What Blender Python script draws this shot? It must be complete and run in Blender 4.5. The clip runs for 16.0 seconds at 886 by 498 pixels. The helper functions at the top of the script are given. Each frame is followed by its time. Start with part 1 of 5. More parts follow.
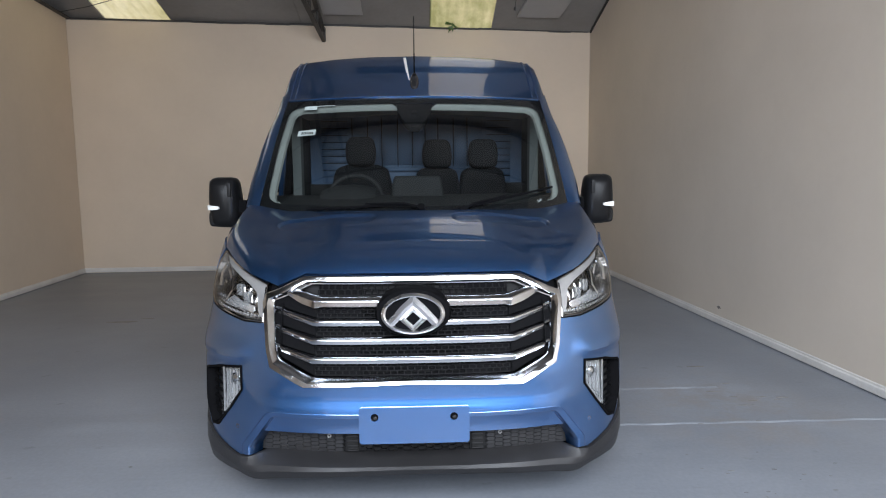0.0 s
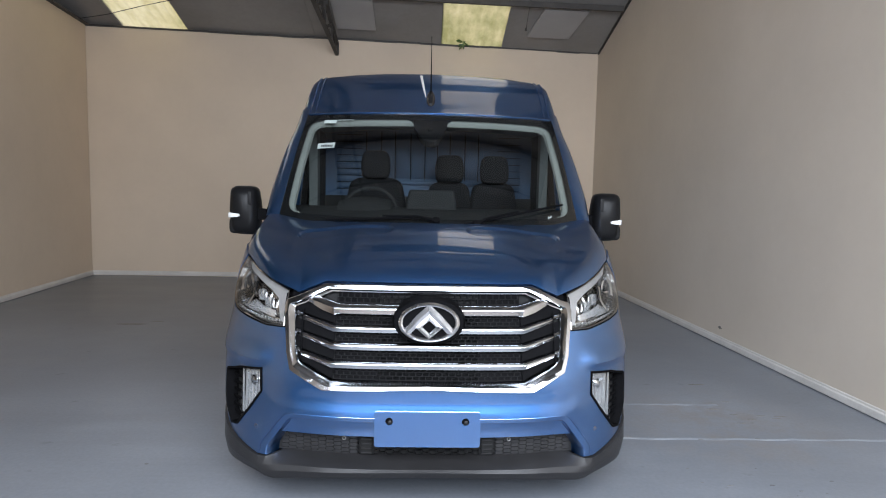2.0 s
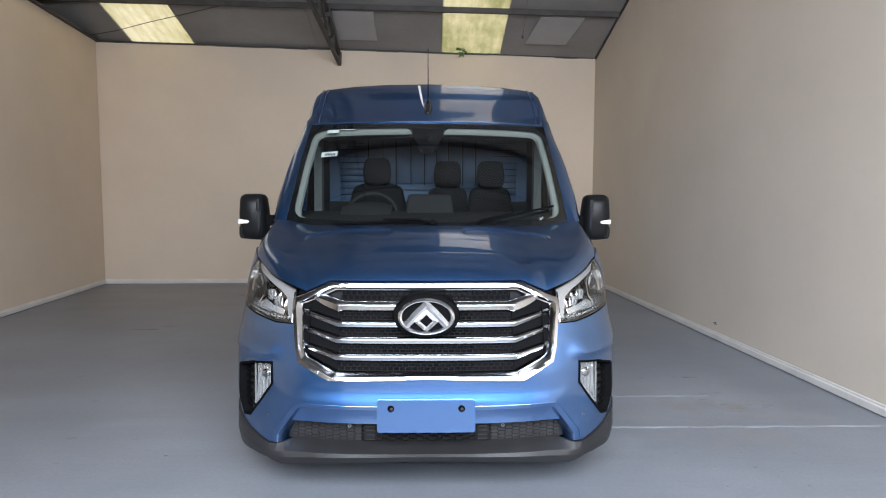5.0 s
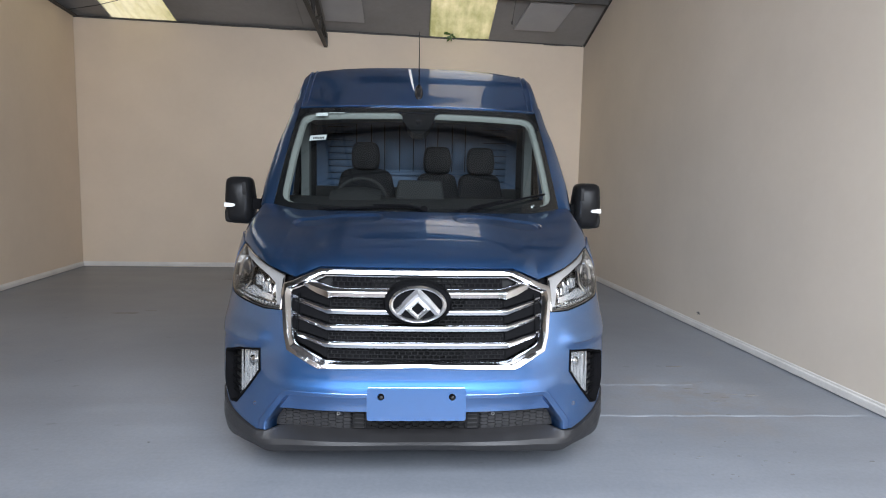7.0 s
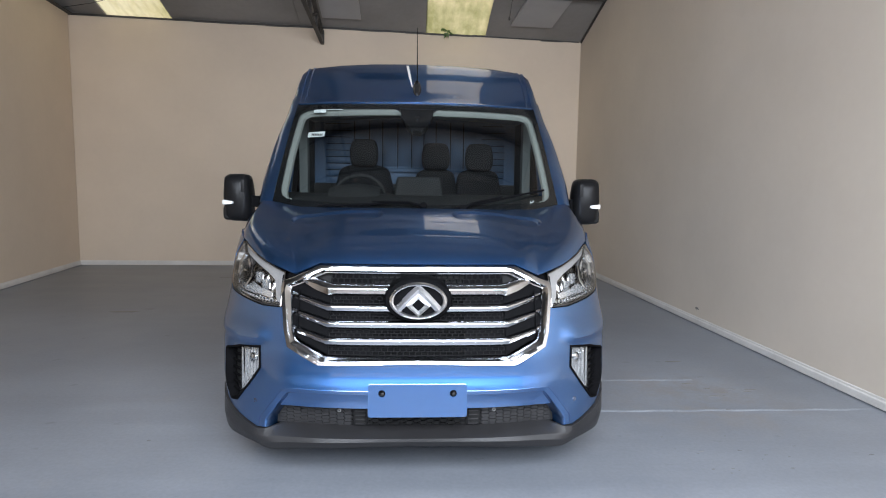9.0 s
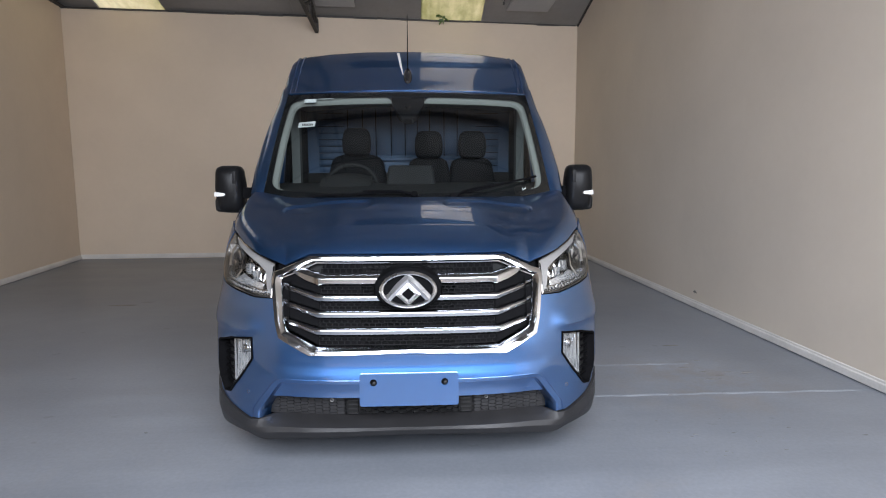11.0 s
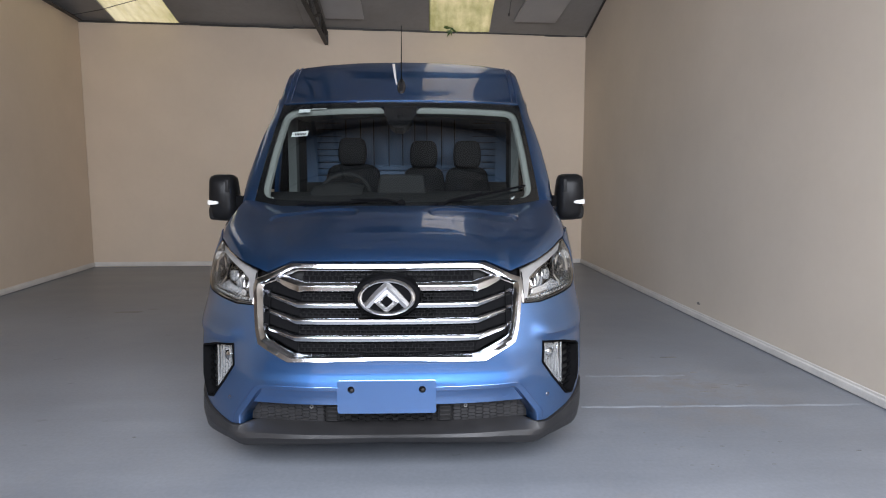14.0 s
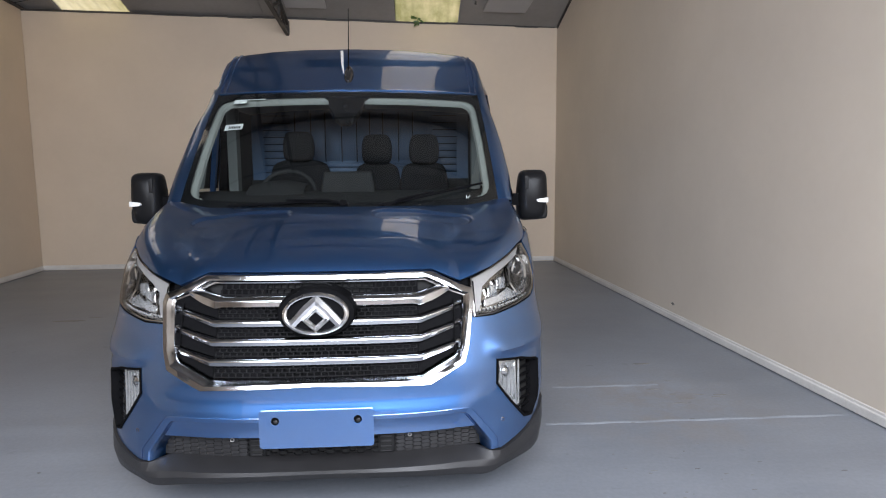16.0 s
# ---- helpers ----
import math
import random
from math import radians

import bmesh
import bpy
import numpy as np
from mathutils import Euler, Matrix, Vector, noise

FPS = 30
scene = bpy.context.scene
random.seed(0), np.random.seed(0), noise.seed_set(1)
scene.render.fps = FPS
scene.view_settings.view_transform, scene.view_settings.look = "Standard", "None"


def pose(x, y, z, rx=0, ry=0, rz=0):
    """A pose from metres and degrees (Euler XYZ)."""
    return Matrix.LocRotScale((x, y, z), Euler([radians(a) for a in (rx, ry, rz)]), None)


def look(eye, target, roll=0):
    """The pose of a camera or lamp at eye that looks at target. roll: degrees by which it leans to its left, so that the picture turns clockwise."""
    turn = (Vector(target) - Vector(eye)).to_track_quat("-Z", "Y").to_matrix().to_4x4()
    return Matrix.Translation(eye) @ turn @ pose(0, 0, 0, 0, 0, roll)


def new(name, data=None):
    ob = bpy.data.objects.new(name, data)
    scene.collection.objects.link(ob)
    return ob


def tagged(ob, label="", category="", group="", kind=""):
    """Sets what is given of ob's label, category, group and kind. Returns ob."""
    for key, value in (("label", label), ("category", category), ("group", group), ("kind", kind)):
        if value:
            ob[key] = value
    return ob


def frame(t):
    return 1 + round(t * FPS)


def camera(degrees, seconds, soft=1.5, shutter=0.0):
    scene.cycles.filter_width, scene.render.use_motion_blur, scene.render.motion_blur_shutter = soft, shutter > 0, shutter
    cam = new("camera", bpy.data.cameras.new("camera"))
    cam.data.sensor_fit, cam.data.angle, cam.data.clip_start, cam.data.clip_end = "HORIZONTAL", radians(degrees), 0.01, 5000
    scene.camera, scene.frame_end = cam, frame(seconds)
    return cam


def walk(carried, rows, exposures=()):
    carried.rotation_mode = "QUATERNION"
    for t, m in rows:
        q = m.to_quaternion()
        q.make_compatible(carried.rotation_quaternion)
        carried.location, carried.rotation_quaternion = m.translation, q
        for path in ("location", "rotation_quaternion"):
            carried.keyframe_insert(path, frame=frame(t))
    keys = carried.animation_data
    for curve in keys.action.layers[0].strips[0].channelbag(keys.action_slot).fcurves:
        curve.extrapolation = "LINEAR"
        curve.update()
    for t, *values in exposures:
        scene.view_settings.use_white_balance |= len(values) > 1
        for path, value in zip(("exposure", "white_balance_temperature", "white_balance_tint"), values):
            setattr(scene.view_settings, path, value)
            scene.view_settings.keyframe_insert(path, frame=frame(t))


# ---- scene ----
cam = camera(73.45, 16.0, soft=1.1)
# seconds, eye x y z, then yaw, pitch, roll in degrees
ROWS = [
    (0.0, 0.050, -2.577, 1.543, -1.95, -6.26, 0.55),
    (0.5, 0.038, -2.548, 1.552, -1.98, -5.01, -0.35),
    (1.0, 0.031, -2.579, 1.559, -1.64, -4.82, -0.10),
    (1.5, -0.007, -2.621, 1.556, -1.37, -4.74, -0.74),
    (2.0, -0.030, -2.696, 1.550, -1.73, -4.98, -1.20),
    (2.5, 0.024, -2.811, 1.544, -1.60, -4.97, -0.07),
    (3.0, 0.044, -2.907, 1.531, -0.48, -5.10, 0.55),
    (3.5, 0.042, -2.919, 1.527, -0.64, -4.96, 0.26),
    (4.0, 0.052, -2.916, 1.532, -0.82, -4.46, 0.38),
    (6.5, -0.036, -2.920, 1.543, -2.07, -4.97, -1.33),
    (7.0, -0.029, -2.877, 1.542, -2.81, -5.80, -1.11),
    (7.5, -0.011, -2.820, 1.530, -3.19, -5.73, -1.18),
    (8.0, 0.022, -2.792, 1.530, -2.99, -5.60, -1.26),
    (8.5, 0.006, -2.811, 1.531, -2.99, -5.56, -0.95),
    (9.0, -0.043, -2.871, 1.535, -3.10, -6.05, -0.82),
    (9.5, -0.064, -2.890, 1.533, -3.99, -7.48, -1.19),
    (12.0, 0.091, -2.857, 1.541, -2.31, -7.07, 0.98),
    (12.5, 0.110, -2.869, 1.534, -2.07, -7.05, 0.51),
    (13.0, 0.168, -2.880, 1.521, -1.73, -6.71, 0.24),
    (13.5, 0.200, -2.898, 1.526, -1.06, -6.23, 0.70),
    (14.0, 0.218, -2.887, 1.527, -1.23, -6.22, 0.11),
    (14.5, 0.245, -2.861, 1.528, -1.20, -6.21, -0.12),
    (15.0, 0.267, -2.736, 1.523, -2.27, -6.95, -0.73),
    (15.5, 0.322, -2.559, 1.529, -2.48, -6.50, -1.30),
    (16.0, 0.409, -2.515, 1.539, -3.27, -6.65, 0.49),
]
UNIT = 0.96  # plan units to metres
EXPOSURES = [(0.0, -0.24, 6350.0, 15.0), (2.0, -0.20, 6350.0, 15.0), (3.5, -0.02, 6350.0, 15.0), (6.5, 0.02, 6350.0, 15.0), (7.0, 0.02, 6350.0, 15.0), (7.5, -0.13, 6350.0, 15.0), (8.5, -0.12, 6350.0, 15.0), (9.0, -0.07, 6350.0, 15.0), (9.5, -0.23, 6350.0, 15.5), (12.0, -0.24, 6520.0, 17.5), (14.5, -0.21, 6520.0, 17.5), (16.0, -0.17, 6520.0, 17.5)]
walk(cam, [(t, pose(UNIT * x, UNIT * y, UNIT * z, 90 + pitch, roll, yaw)) for t, x, y, z, yaw, pitch, roll in ROWS], EXPOSURES)

# ---- world and light ----
world = bpy.data.worlds.new("sky")
scene.world = world
world.use_nodes = True
wn, wl = world.node_tree.nodes, world.node_tree.links
sky = wn.new("ShaderNodeTexSky")
sky.sky_type, sky.sun_disc = "NISHITA", False
sky.sun_elevation, sky.sun_rotation = radians(70), radians(196)
sky.dust_density = 4.0
bg = wn["Background"]
bg.inputs["Strength"].default_value = 0.15
wl.new(sky.outputs["Color"], bg.inputs["Color"])

sun_data = bpy.data.lights.new("sun", "SUN")
sun_data.energy, sun_data.angle, sun_data.color = 4.0, radians(12), (1.0, 0.95, 0.88)
sun = new("sun", sun_data)
sun.matrix_world = look((0, 0, 20), (2, 7, 0))

DOOR_Y = -4.64
door_data = bpy.data.lights.new("door_daylight", "AREA")
door_data.shape, door_data.size, door_data.size_y = "RECTANGLE", 5.8, 2.7
door_data.energy, door_data.color, door_data.spread = 640, (0.85, 0.94, 1.0), radians(135)
door_light = new("door_daylight", door_data)
door_light.matrix_world = look((0.72 * UNIT, DOOR_Y * UNIT, 3.45 * UNIT), (0.9 * UNIT, 5, -2.8 * UNIT))


# ---- materials ----
def nodes_of(name):
    m = bpy.data.materials.new(name)
    m.use_nodes = True
    nt = m.node_tree
    return m, nt.nodes, nt.links, nt.nodes["Principled BSDF"]


def tex(n, l, scale, detail=4, stretch=(1, 1, 1), rough=0.55):
    co = n.new("ShaderNodeTexCoord")
    mp = n.new("ShaderNodeMapping")
    mp.inputs["Scale"].default_value = stretch
    nz = n.new("ShaderNodeTexNoise")
    nz.inputs["Scale"].default_value = scale
    nz.inputs["Detail"].default_value = detail
    nz.inputs["Roughness"].default_value = rough
    l.new(co.outputs["Object"], mp.inputs["Vector"])
    l.new(mp.outputs["Vector"], nz.inputs["Vector"])
    return nz


def ramp(n, l, src, stops):
    r = n.new("ShaderNodeValToRGB")
    e = r.color_ramp.elements
    while len(e) < len(stops):
        e.new(0.5)
    for k, (p, c) in zip(e, stops):
        k.position = p
        k.color = (*c, 1) if len(c) == 3 else c
    l.new(src, r.inputs["Fac"])
    return r


def mixed(n, l, fac, a, b, blend="MIX"):
    m = n.new("ShaderNodeMix")
    m.data_type, m.blend_type = "RGBA", blend
    for sock, val in ((m.inputs[0], fac), (m.inputs[6], a), (m.inputs[7], b)):
        if isinstance(val, (int, float)):
            sock.default_value = val
        elif isinstance(val, tuple):
            sock.default_value = (*val, 1)
        else:
            l.new(val, sock)
    return m.outputs[2]


def bump(n, l, p, src, strength, dist):
    b = n.new("ShaderNodeBump")
    b.inputs["Strength"].default_value, b.inputs["Distance"].default_value = strength, dist
    l.new(src, b.inputs["Height"])
    l.new(b.outputs["Normal"], p.inputs["Normal"])


def surface(name, col, rough=0.5, metal=0.0, var=0.12, scale=6.0, grain=80.0, relief=0.0, coat=0.0, rvar=0.1, spec=0.5, speck=0.25):
    """Plain material with large stains and fine grain."""
    m, n, l, p = nodes_of(name)
    big, fine = tex(n, l, scale, 3), tex(n, l, grain, 2)
    lo = tuple(c * (1 - var) for c in col)
    hi = tuple(min(1, c * (1 + var)) for c in col)
    r = ramp(n, l, big.outputs["Fac"], [(0.3, lo), (0.7, hi)])
    c = mixed(n, l, speck, r.outputs["Color"], fine.outputs["Fac"], "SOFT_LIGHT")
    l.new(c, p.inputs["Base Color"])
    mr = n.new("ShaderNodeMapRange")
    mr.inputs["To Min"].default_value, mr.inputs["To Max"].default_value = max(0.02, rough - rvar), min(1, rough + rvar)
    l.new(big.outputs["Fac"], mr.inputs["Value"])
    l.new(mr.outputs["Result"], p.inputs["Roughness"])
    p.inputs["Metallic"].default_value = metal
    p.inputs["Specular IOR Level"].default_value = spec
    p.inputs["Coat Weight"].default_value = coat
    p.inputs["Coat Roughness"].default_value = 0.04
    if relief:
        bump(n, l, p, fine.outputs["Fac"], relief, 0.002)
    return m


def paint_material():
    m, n, l, p = nodes_of("blue_metallic_paint")
    flake = tex(n, l, 900, 1)
    big = tex(n, l, 2.0, 2)
    r = ramp(n, l, flake.outputs["Fac"], [(0.3, (0.032, 0.124, 0.335)), (0.7, (0.066, 0.205, 0.505))])
    c = mixed(n, l, 0.12, r.outputs["Color"], big.outputs["Fac"], "SOFT_LIGHT")
    l.new(c, p.inputs["Base Color"])
    p.inputs["Metallic"].default_value = 1.0
    p.inputs["Roughness"].default_value = 0.35
    p.inputs["Coat Weight"].default_value = 1.0
    p.inputs["Coat Roughness"].default_value = 0.012
    p.inputs["Coat IOR"].default_value = 1.95
    bump(n, l, p, big.outputs["Fac"], 0.02, 0.01)
    return m


def glass_material(name, tint, rough=0.0, ior=1.45):
    m, n, l, p = nodes_of(name)
    out = n["Material Output"]
    tr = n.new("ShaderNodeBsdfTransparent")
    tr.inputs["Color"].default_value = (*tint, 1)
    gl = n.new("ShaderNodeBsdfGlossy")
    gl.inputs["Roughness"].default_value = rough
    fr = n.new("ShaderNodeFresnel")
    fr.inputs["IOR"].default_value = ior
    mx = n.new("ShaderNodeMixShader")
    l.new(fr.outputs["Fac"], mx.inputs["Fac"])
    l.new(tr.outputs["BSDF"], mx.inputs[1])
    l.new(gl.outputs["BSDF"], mx.inputs[2])
    l.new(mx.outputs["Shader"], out.inputs["Surface"])
    return m


def floor_material():
    m, n, l, p = nodes_of("grey_painted_concrete")
    big = tex(n, l, 0.5, 5, (1, 1, 1), 0.6)
    streak = tex(n, l, 1.6, 5, (0.25, 2.2, 1), 0.65)
    fine = tex(n, l, 45, 4)
    wear = tex(n, l, 1.3, 6, (1, 1, 1), 0.7)
    a = ramp(n, l, big.outputs["Fac"], [(0.3, (0.147, 0.161, 0.184)), (0.7, (0.217, 0.232, 0.259))])
    b = mixed(n, l, 0.35, a.outputs["Color"], streak.outputs["Fac"], "SOFT_LIGHT")
    w = ramp(n, l, wear.outputs["Fac"], [(0.60, (0, 0, 0)), (0.74, (1, 1, 1))])
    worn = mixed(n, l, 0.30, b, (0.22, 0.205, 0.19))
    c = mixed(n, l, w.outputs["Color"], b, worn)
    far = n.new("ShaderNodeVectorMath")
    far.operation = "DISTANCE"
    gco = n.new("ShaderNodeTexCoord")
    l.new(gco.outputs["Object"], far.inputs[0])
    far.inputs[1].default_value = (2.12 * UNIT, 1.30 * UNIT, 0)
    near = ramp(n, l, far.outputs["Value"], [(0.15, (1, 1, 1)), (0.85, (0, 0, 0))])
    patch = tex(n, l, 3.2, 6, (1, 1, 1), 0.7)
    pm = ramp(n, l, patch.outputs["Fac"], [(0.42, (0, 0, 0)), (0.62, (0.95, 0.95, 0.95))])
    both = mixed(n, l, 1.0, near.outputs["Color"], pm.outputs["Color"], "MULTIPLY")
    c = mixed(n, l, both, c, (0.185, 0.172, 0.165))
    spots = tex(n, l, 7.0, 3, (1, 1.6, 1), 0.5)
    sp = ramp(n, l, spots.outputs["Fac"], [(0.25, (0.55, 0.55, 0.55)), (0.31, (1, 1, 1))])
    c = mixed(n, l, 0.5, c, sp.outputs["Color"], "MULTIPLY")
    c = mixed(n, l, 0.2, c, fine.outputs["Fac"], "SOFT_LIGHT")
    l.new(c, p.inputs["Base Color"])
    mr = n.new("ShaderNodeMapRange")
    mr.inputs["To Min"].default_value, mr.inputs["To Max"].default_value = 0.28, 0.52
    l.new(streak.outputs["Fac"], mr.inputs["Value"])
    l.new(mr.outputs["Result"], p.inputs["Roughness"])
    bump(n, l, p, streak.outputs["Fac"], 0.12, 0.01)
    return m


def skylight_material(name, lo, mid, hi):
    m, n, l, p = nodes_of(name)
    out = n["Material Output"]
    moss = tex(n, l, 0.9, 5, (1.6, 0.8, 1), 0.6)
    streak = tex(n, l, 9.0, 3, (2.2, 0.15, 1), 0.5)
    r = ramp(n, l, moss.outputs["Fac"], [(0.36, lo), (0.50, mid), (0.66, hi)])
    c = mixed(n, l, 0.2, r.outputs["Color"], streak.outputs["Fac"], "SOFT_LIGHT")
    tl = n.new("ShaderNodeBsdfTranslucent")
    df = n.new("ShaderNodeBsdfDiffuse")
    mx = n.new("ShaderNodeMixShader")
    mx.inputs["Fac"].default_value = 0.25
    l.new(c, tl.inputs["Color"])
    l.new(c, df.inputs["Color"])
    l.new(tl.outputs["BSDF"], mx.inputs[1])
    l.new(df.outputs["BSDF"], mx.inputs[2])
    l.new(mx.outputs["Shader"], out.inputs["Surface"])
    return m


PAINT = paint_material()
CHROME = surface("polished_chrome", (0.52, 0.53, 0.55), 0.14, 1.0, 0.04, 9, 60, rvar=0.03)
BADGE = surface("bright_badge_metal", (0.70, 0.70, 0.71), 0.30, 1.0, 0.05, 9, 90)
MIRRORBLACK = surface("black_mirror_shell", (0.007, 0.007, 0.0075), 0.34, 0, 0.15, 8, 200, 0.1, spec=0.13)
JOINT = surface("pale_floor_joint", (0.262, 0.284, 0.318), 0.5, 0, 0.25, 3, 40)
STAINED = surface("faint_floor_stain", (0.175, 0.165, 0.155), 0.5, 0, 0.3, 9, 60)
MARK = surface("dark_floor_mark", (0.15, 0.15, 0.15), 0.6, 0, 0.4, 12, 60)
SILVER = surface("satin_silver_trim", (0.36, 0.352, 0.348), 0.36, 0.6, 0.05, 9, 90)
BLACK = surface("black_moulded_plastic", (0.004, 0.004, 0.0045), 0.65, 0, 0.2, 8, 300, 0.25, spec=0.02)
GREYPL = surface("grey_textured_plastic", (0.017, 0.0165, 0.0172), 0.42, 0, 0.15, 7, 350, 0.3, spec=0.35)
DARKGREY = surface("dark_grey_plastic", (0.011, 0.0108, 0.0112), 0.5, 0, 0.12, 7, 300, 0.2, spec=0.14)
GLOSSBLACK = surface("gloss_black_plastic", (0.012, 0.012, 0.013), 0.14, 0, 0.1, 6, 60, coat=0.6)
# near-black by colour: stands in for the shade deep in the openings
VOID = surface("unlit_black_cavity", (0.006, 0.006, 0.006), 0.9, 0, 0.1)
WHITE_PL = surface("white_plastic_and_highlight", (0.60, 0.60, 0.58), 0.35, 0, 0.05)
POSTTRIM = surface("grey_cab_post_trim", (0.15, 0.16, 0.155), 0.75, 0, 0.08, 5, 200, 0.15)
TRIM = surface("light_grey_cab_trim", (0.275, 0.28, 0.255), 0.7, 0, 0.05, 5, 200, 0.15)
FABRIC = surface("black_seat_fabric", (0.009, 0.009, 0.010), 0.9, 0, 0.2, 6, 240, 0.05, spec=0.12, speck=0.12)
DASH = surface("charcoal_dashboard_plastic", (0.024, 0.024, 0.024), 0.8, 0, 0.12, 8, 400, 0.35, spec=0.2)
RUBBER = surface("black_tyre_rubber", (0.018, 0.018, 0.018), 0.85, 0, 0.25, 14, 150, 0.4)
STEEL = surface("dark_painted_steel", (0.055, 0.05, 0.047), 0.6, 0.2, 0.35, 4, 60, 0.3)
LAMPBOWL = surface("grey_lamp_bowl", (0.30, 0.285, 0.27), 0.13, 1.0, 0.3, 14, 60)
BULKBLUE = surface("blue_painted_steel", (0.040, 0.080, 0.150), 0.45, 0.2, 0.15, 4, 80)
MESHBLACK = surface("black_grille_mesh", (0.004, 0.004, 0.0045), 0.6, 0, 0.1, spec=0.03)
RAILBLACK = surface("satin_black_grille_rail", (0.006, 0.006, 0.0065), 0.5, 0, 0.1, spec=0.08)
LAMPWHITE = surface("clear_lamp_optic", (0.72, 0.73, 0.74), 0.13, 0.85, 0.06, 20, 90)
WALL = surface("white_painted_wall", (0.655, 0.538, 0.418), 0.75, 0, 0.05, 0.7, 12, 0.10, speck=0.05)
# WALL's colour shifted cooler for the door daylight on this side
WALL_COOL_LIGHT = surface("white_wall_cool_light", (0.625, 0.543, 0.450), 0.75, 0, 0.05, 0.7, 12, 0.10, speck=0.05)
SKIRT = surface("white_gloss_skirting", (0.62, 0.59, 0.555), 0.45, 0, 0.08, 3, 50, 0.1)
CEIL = surface("grey_fibre_cement_sheet", (0.255, 0.242, 0.233), 0.8, 0, 0.16, 0.8, 14, 0.12, speck=0.10)
BOARD = surface("pale_grey_board", (0.345, 0.335, 0.33), 0.7, 0, 0.06, 2, 40, 0.1, speck=0.06)
LEAF = surface("green_leaf", (0.06, 0.11, 0.025), 0.5, 0, 0.3, 14, 80)
STAIN = surface("brown_scuffed_plaster", (0.20, 0.185, 0.17), 0.9, 0, 0.4, 30, 120, 0.4)
PAPER = surface("white_paper_sticker", (0.80, 0.80, 0.78), 0.6, 0, 0.04)
INK = surface("black_print", (0.02, 0.02, 0.02), 0.6, 0, 0.05)
GLASS = glass_material("windscreen_glass", (0.47, 0.53, 0.53), 0.0, 1.75)
CLEAR = glass_material("clear_lamp_cover", (0.96, 0.97, 0.97))
FLOOR = floor_material()
SKYLIGHT = skylight_material("mossy_fibreglass_sheet", (0.30, 0.30, 0.13), (0.54, 0.50, 0.27), (0.70, 0.66, 0.42))
CLEANSKY = skylight_material("clean_fibreglass_sheet", (0.74, 0.67, 0.52), (0.84, 0.78, 0.62), (0.90, 0.85, 0.70))
APRON = surface("outdoor_concrete", (0.46, 0.45, 0.43), 0.85, 0, 0.15, 0.4, 30, 0.3)


# ---- mesh helpers ----
def part(name, bm, material, parent=None, label="", smooth=True, angle=35):
    """Links a bmesh as one mesh object, under parent if given."""
    for f in bm.faces:
        f.smooth = smooth
    if smooth:
        lim = radians(angle)
        for e in bm.edges:
            if len(e.link_faces) == 2 and e.calc_face_angle(0) > lim:
                e.smooth = False
    bm.transform(Matrix.Scale(UNIT, 4))
    me = bpy.data.meshes.new(name)
    bm.to_mesh(me)
    bm.free()
    me.materials.append(material)
    ob = new(name, me)
    if parent is not None:
        ob.parent = parent
        ob.matrix_parent_inverse = parent.matrix_basis.inverted()
    if label:
        ob["label"] = label
    return ob


def empty(name, x, y, z, label, category, group=""):
    ob = new(name)
    ob.empty_display_size = 0.2
    ob.matrix_basis = pose(UNIT * x, UNIT * y, UNIT * z)
    return tagged(ob, label, category, group)


def box(x0, x1, y0, y1, z0, z1, bevel=0.0, bm=None, seg=2):
    out = bm or bmesh.new()
    r = bmesh.ops.create_cube(out, size=1)
    vs = r["verts"]
    for v in vs:
        v.co = Vector(((x0 + x1) / 2 + v.co.x * (x1 - x0), (y0 + y1) / 2 + v.co.y * (y1 - y0), (z0 + z1) / 2 + v.co.z * (z1 - z0)))
    if bevel:
        es = list({e for v in vs for e in v.link_edges})
        bmesh.ops.bevel(out, geom=es, offset=bevel, segments=seg, affect="EDGES", profile=0.6)
    return out


def loft(loops, closed=False, caps=False, bm=None):
    """Quads between loops of equal length."""
    out = bm or bmesh.new()
    rows = [[out.verts.new(p) for p in lp] for lp in loops]
    n = len(rows[0])
    for a, b in zip(rows, rows[1:]):
        for i in range(n if closed else n - 1):
            j = (i + 1) % n
            out.faces.new((a[i], a[j], b[j], b[i]))
    if caps:
        out.faces.new(rows[0][::-1])
        out.faces.new(rows[-1])
    return out


def facing(bm, way=(0, -1, 0)):
    """Turns all faces so that the sheet as a whole looks along way."""
    bm.normal_update()
    if sum((f.normal.dot(Vector(way)) * f.calc_area() for f in bm.faces)) < 0:
        bmesh.ops.reverse_faces(bm, faces=bm.faces[:])
    bm.normal_update()
    return bm


def closed_out(bm):
    bmesh.ops.recalc_face_normals(bm, faces=bm.faces[:])
    return bm


def rim(bm, depth):
    """Gives a sheet its thickness: turned-in edges and a back."""
    bm.normal_update()
    old = bm.faces[:]
    back = {v: bm.verts.new(v.co - v.normal * depth) for v in bm.verts[:]}
    border = [e for e in bm.edges if len(e.link_faces) == 1]
    for e in border:
        f = e.link_faces[0]
        for lp in f.loops:
            if lp.edge == e:
                a, b = lp.vert, lp.link_loop_next.vert
        bm.faces.new((b, a, back[a], back[b]))
        e.smooth = False
    for f in old:
        bm.faces.new([back[v] for v in reversed(f.verts)])
    return bm


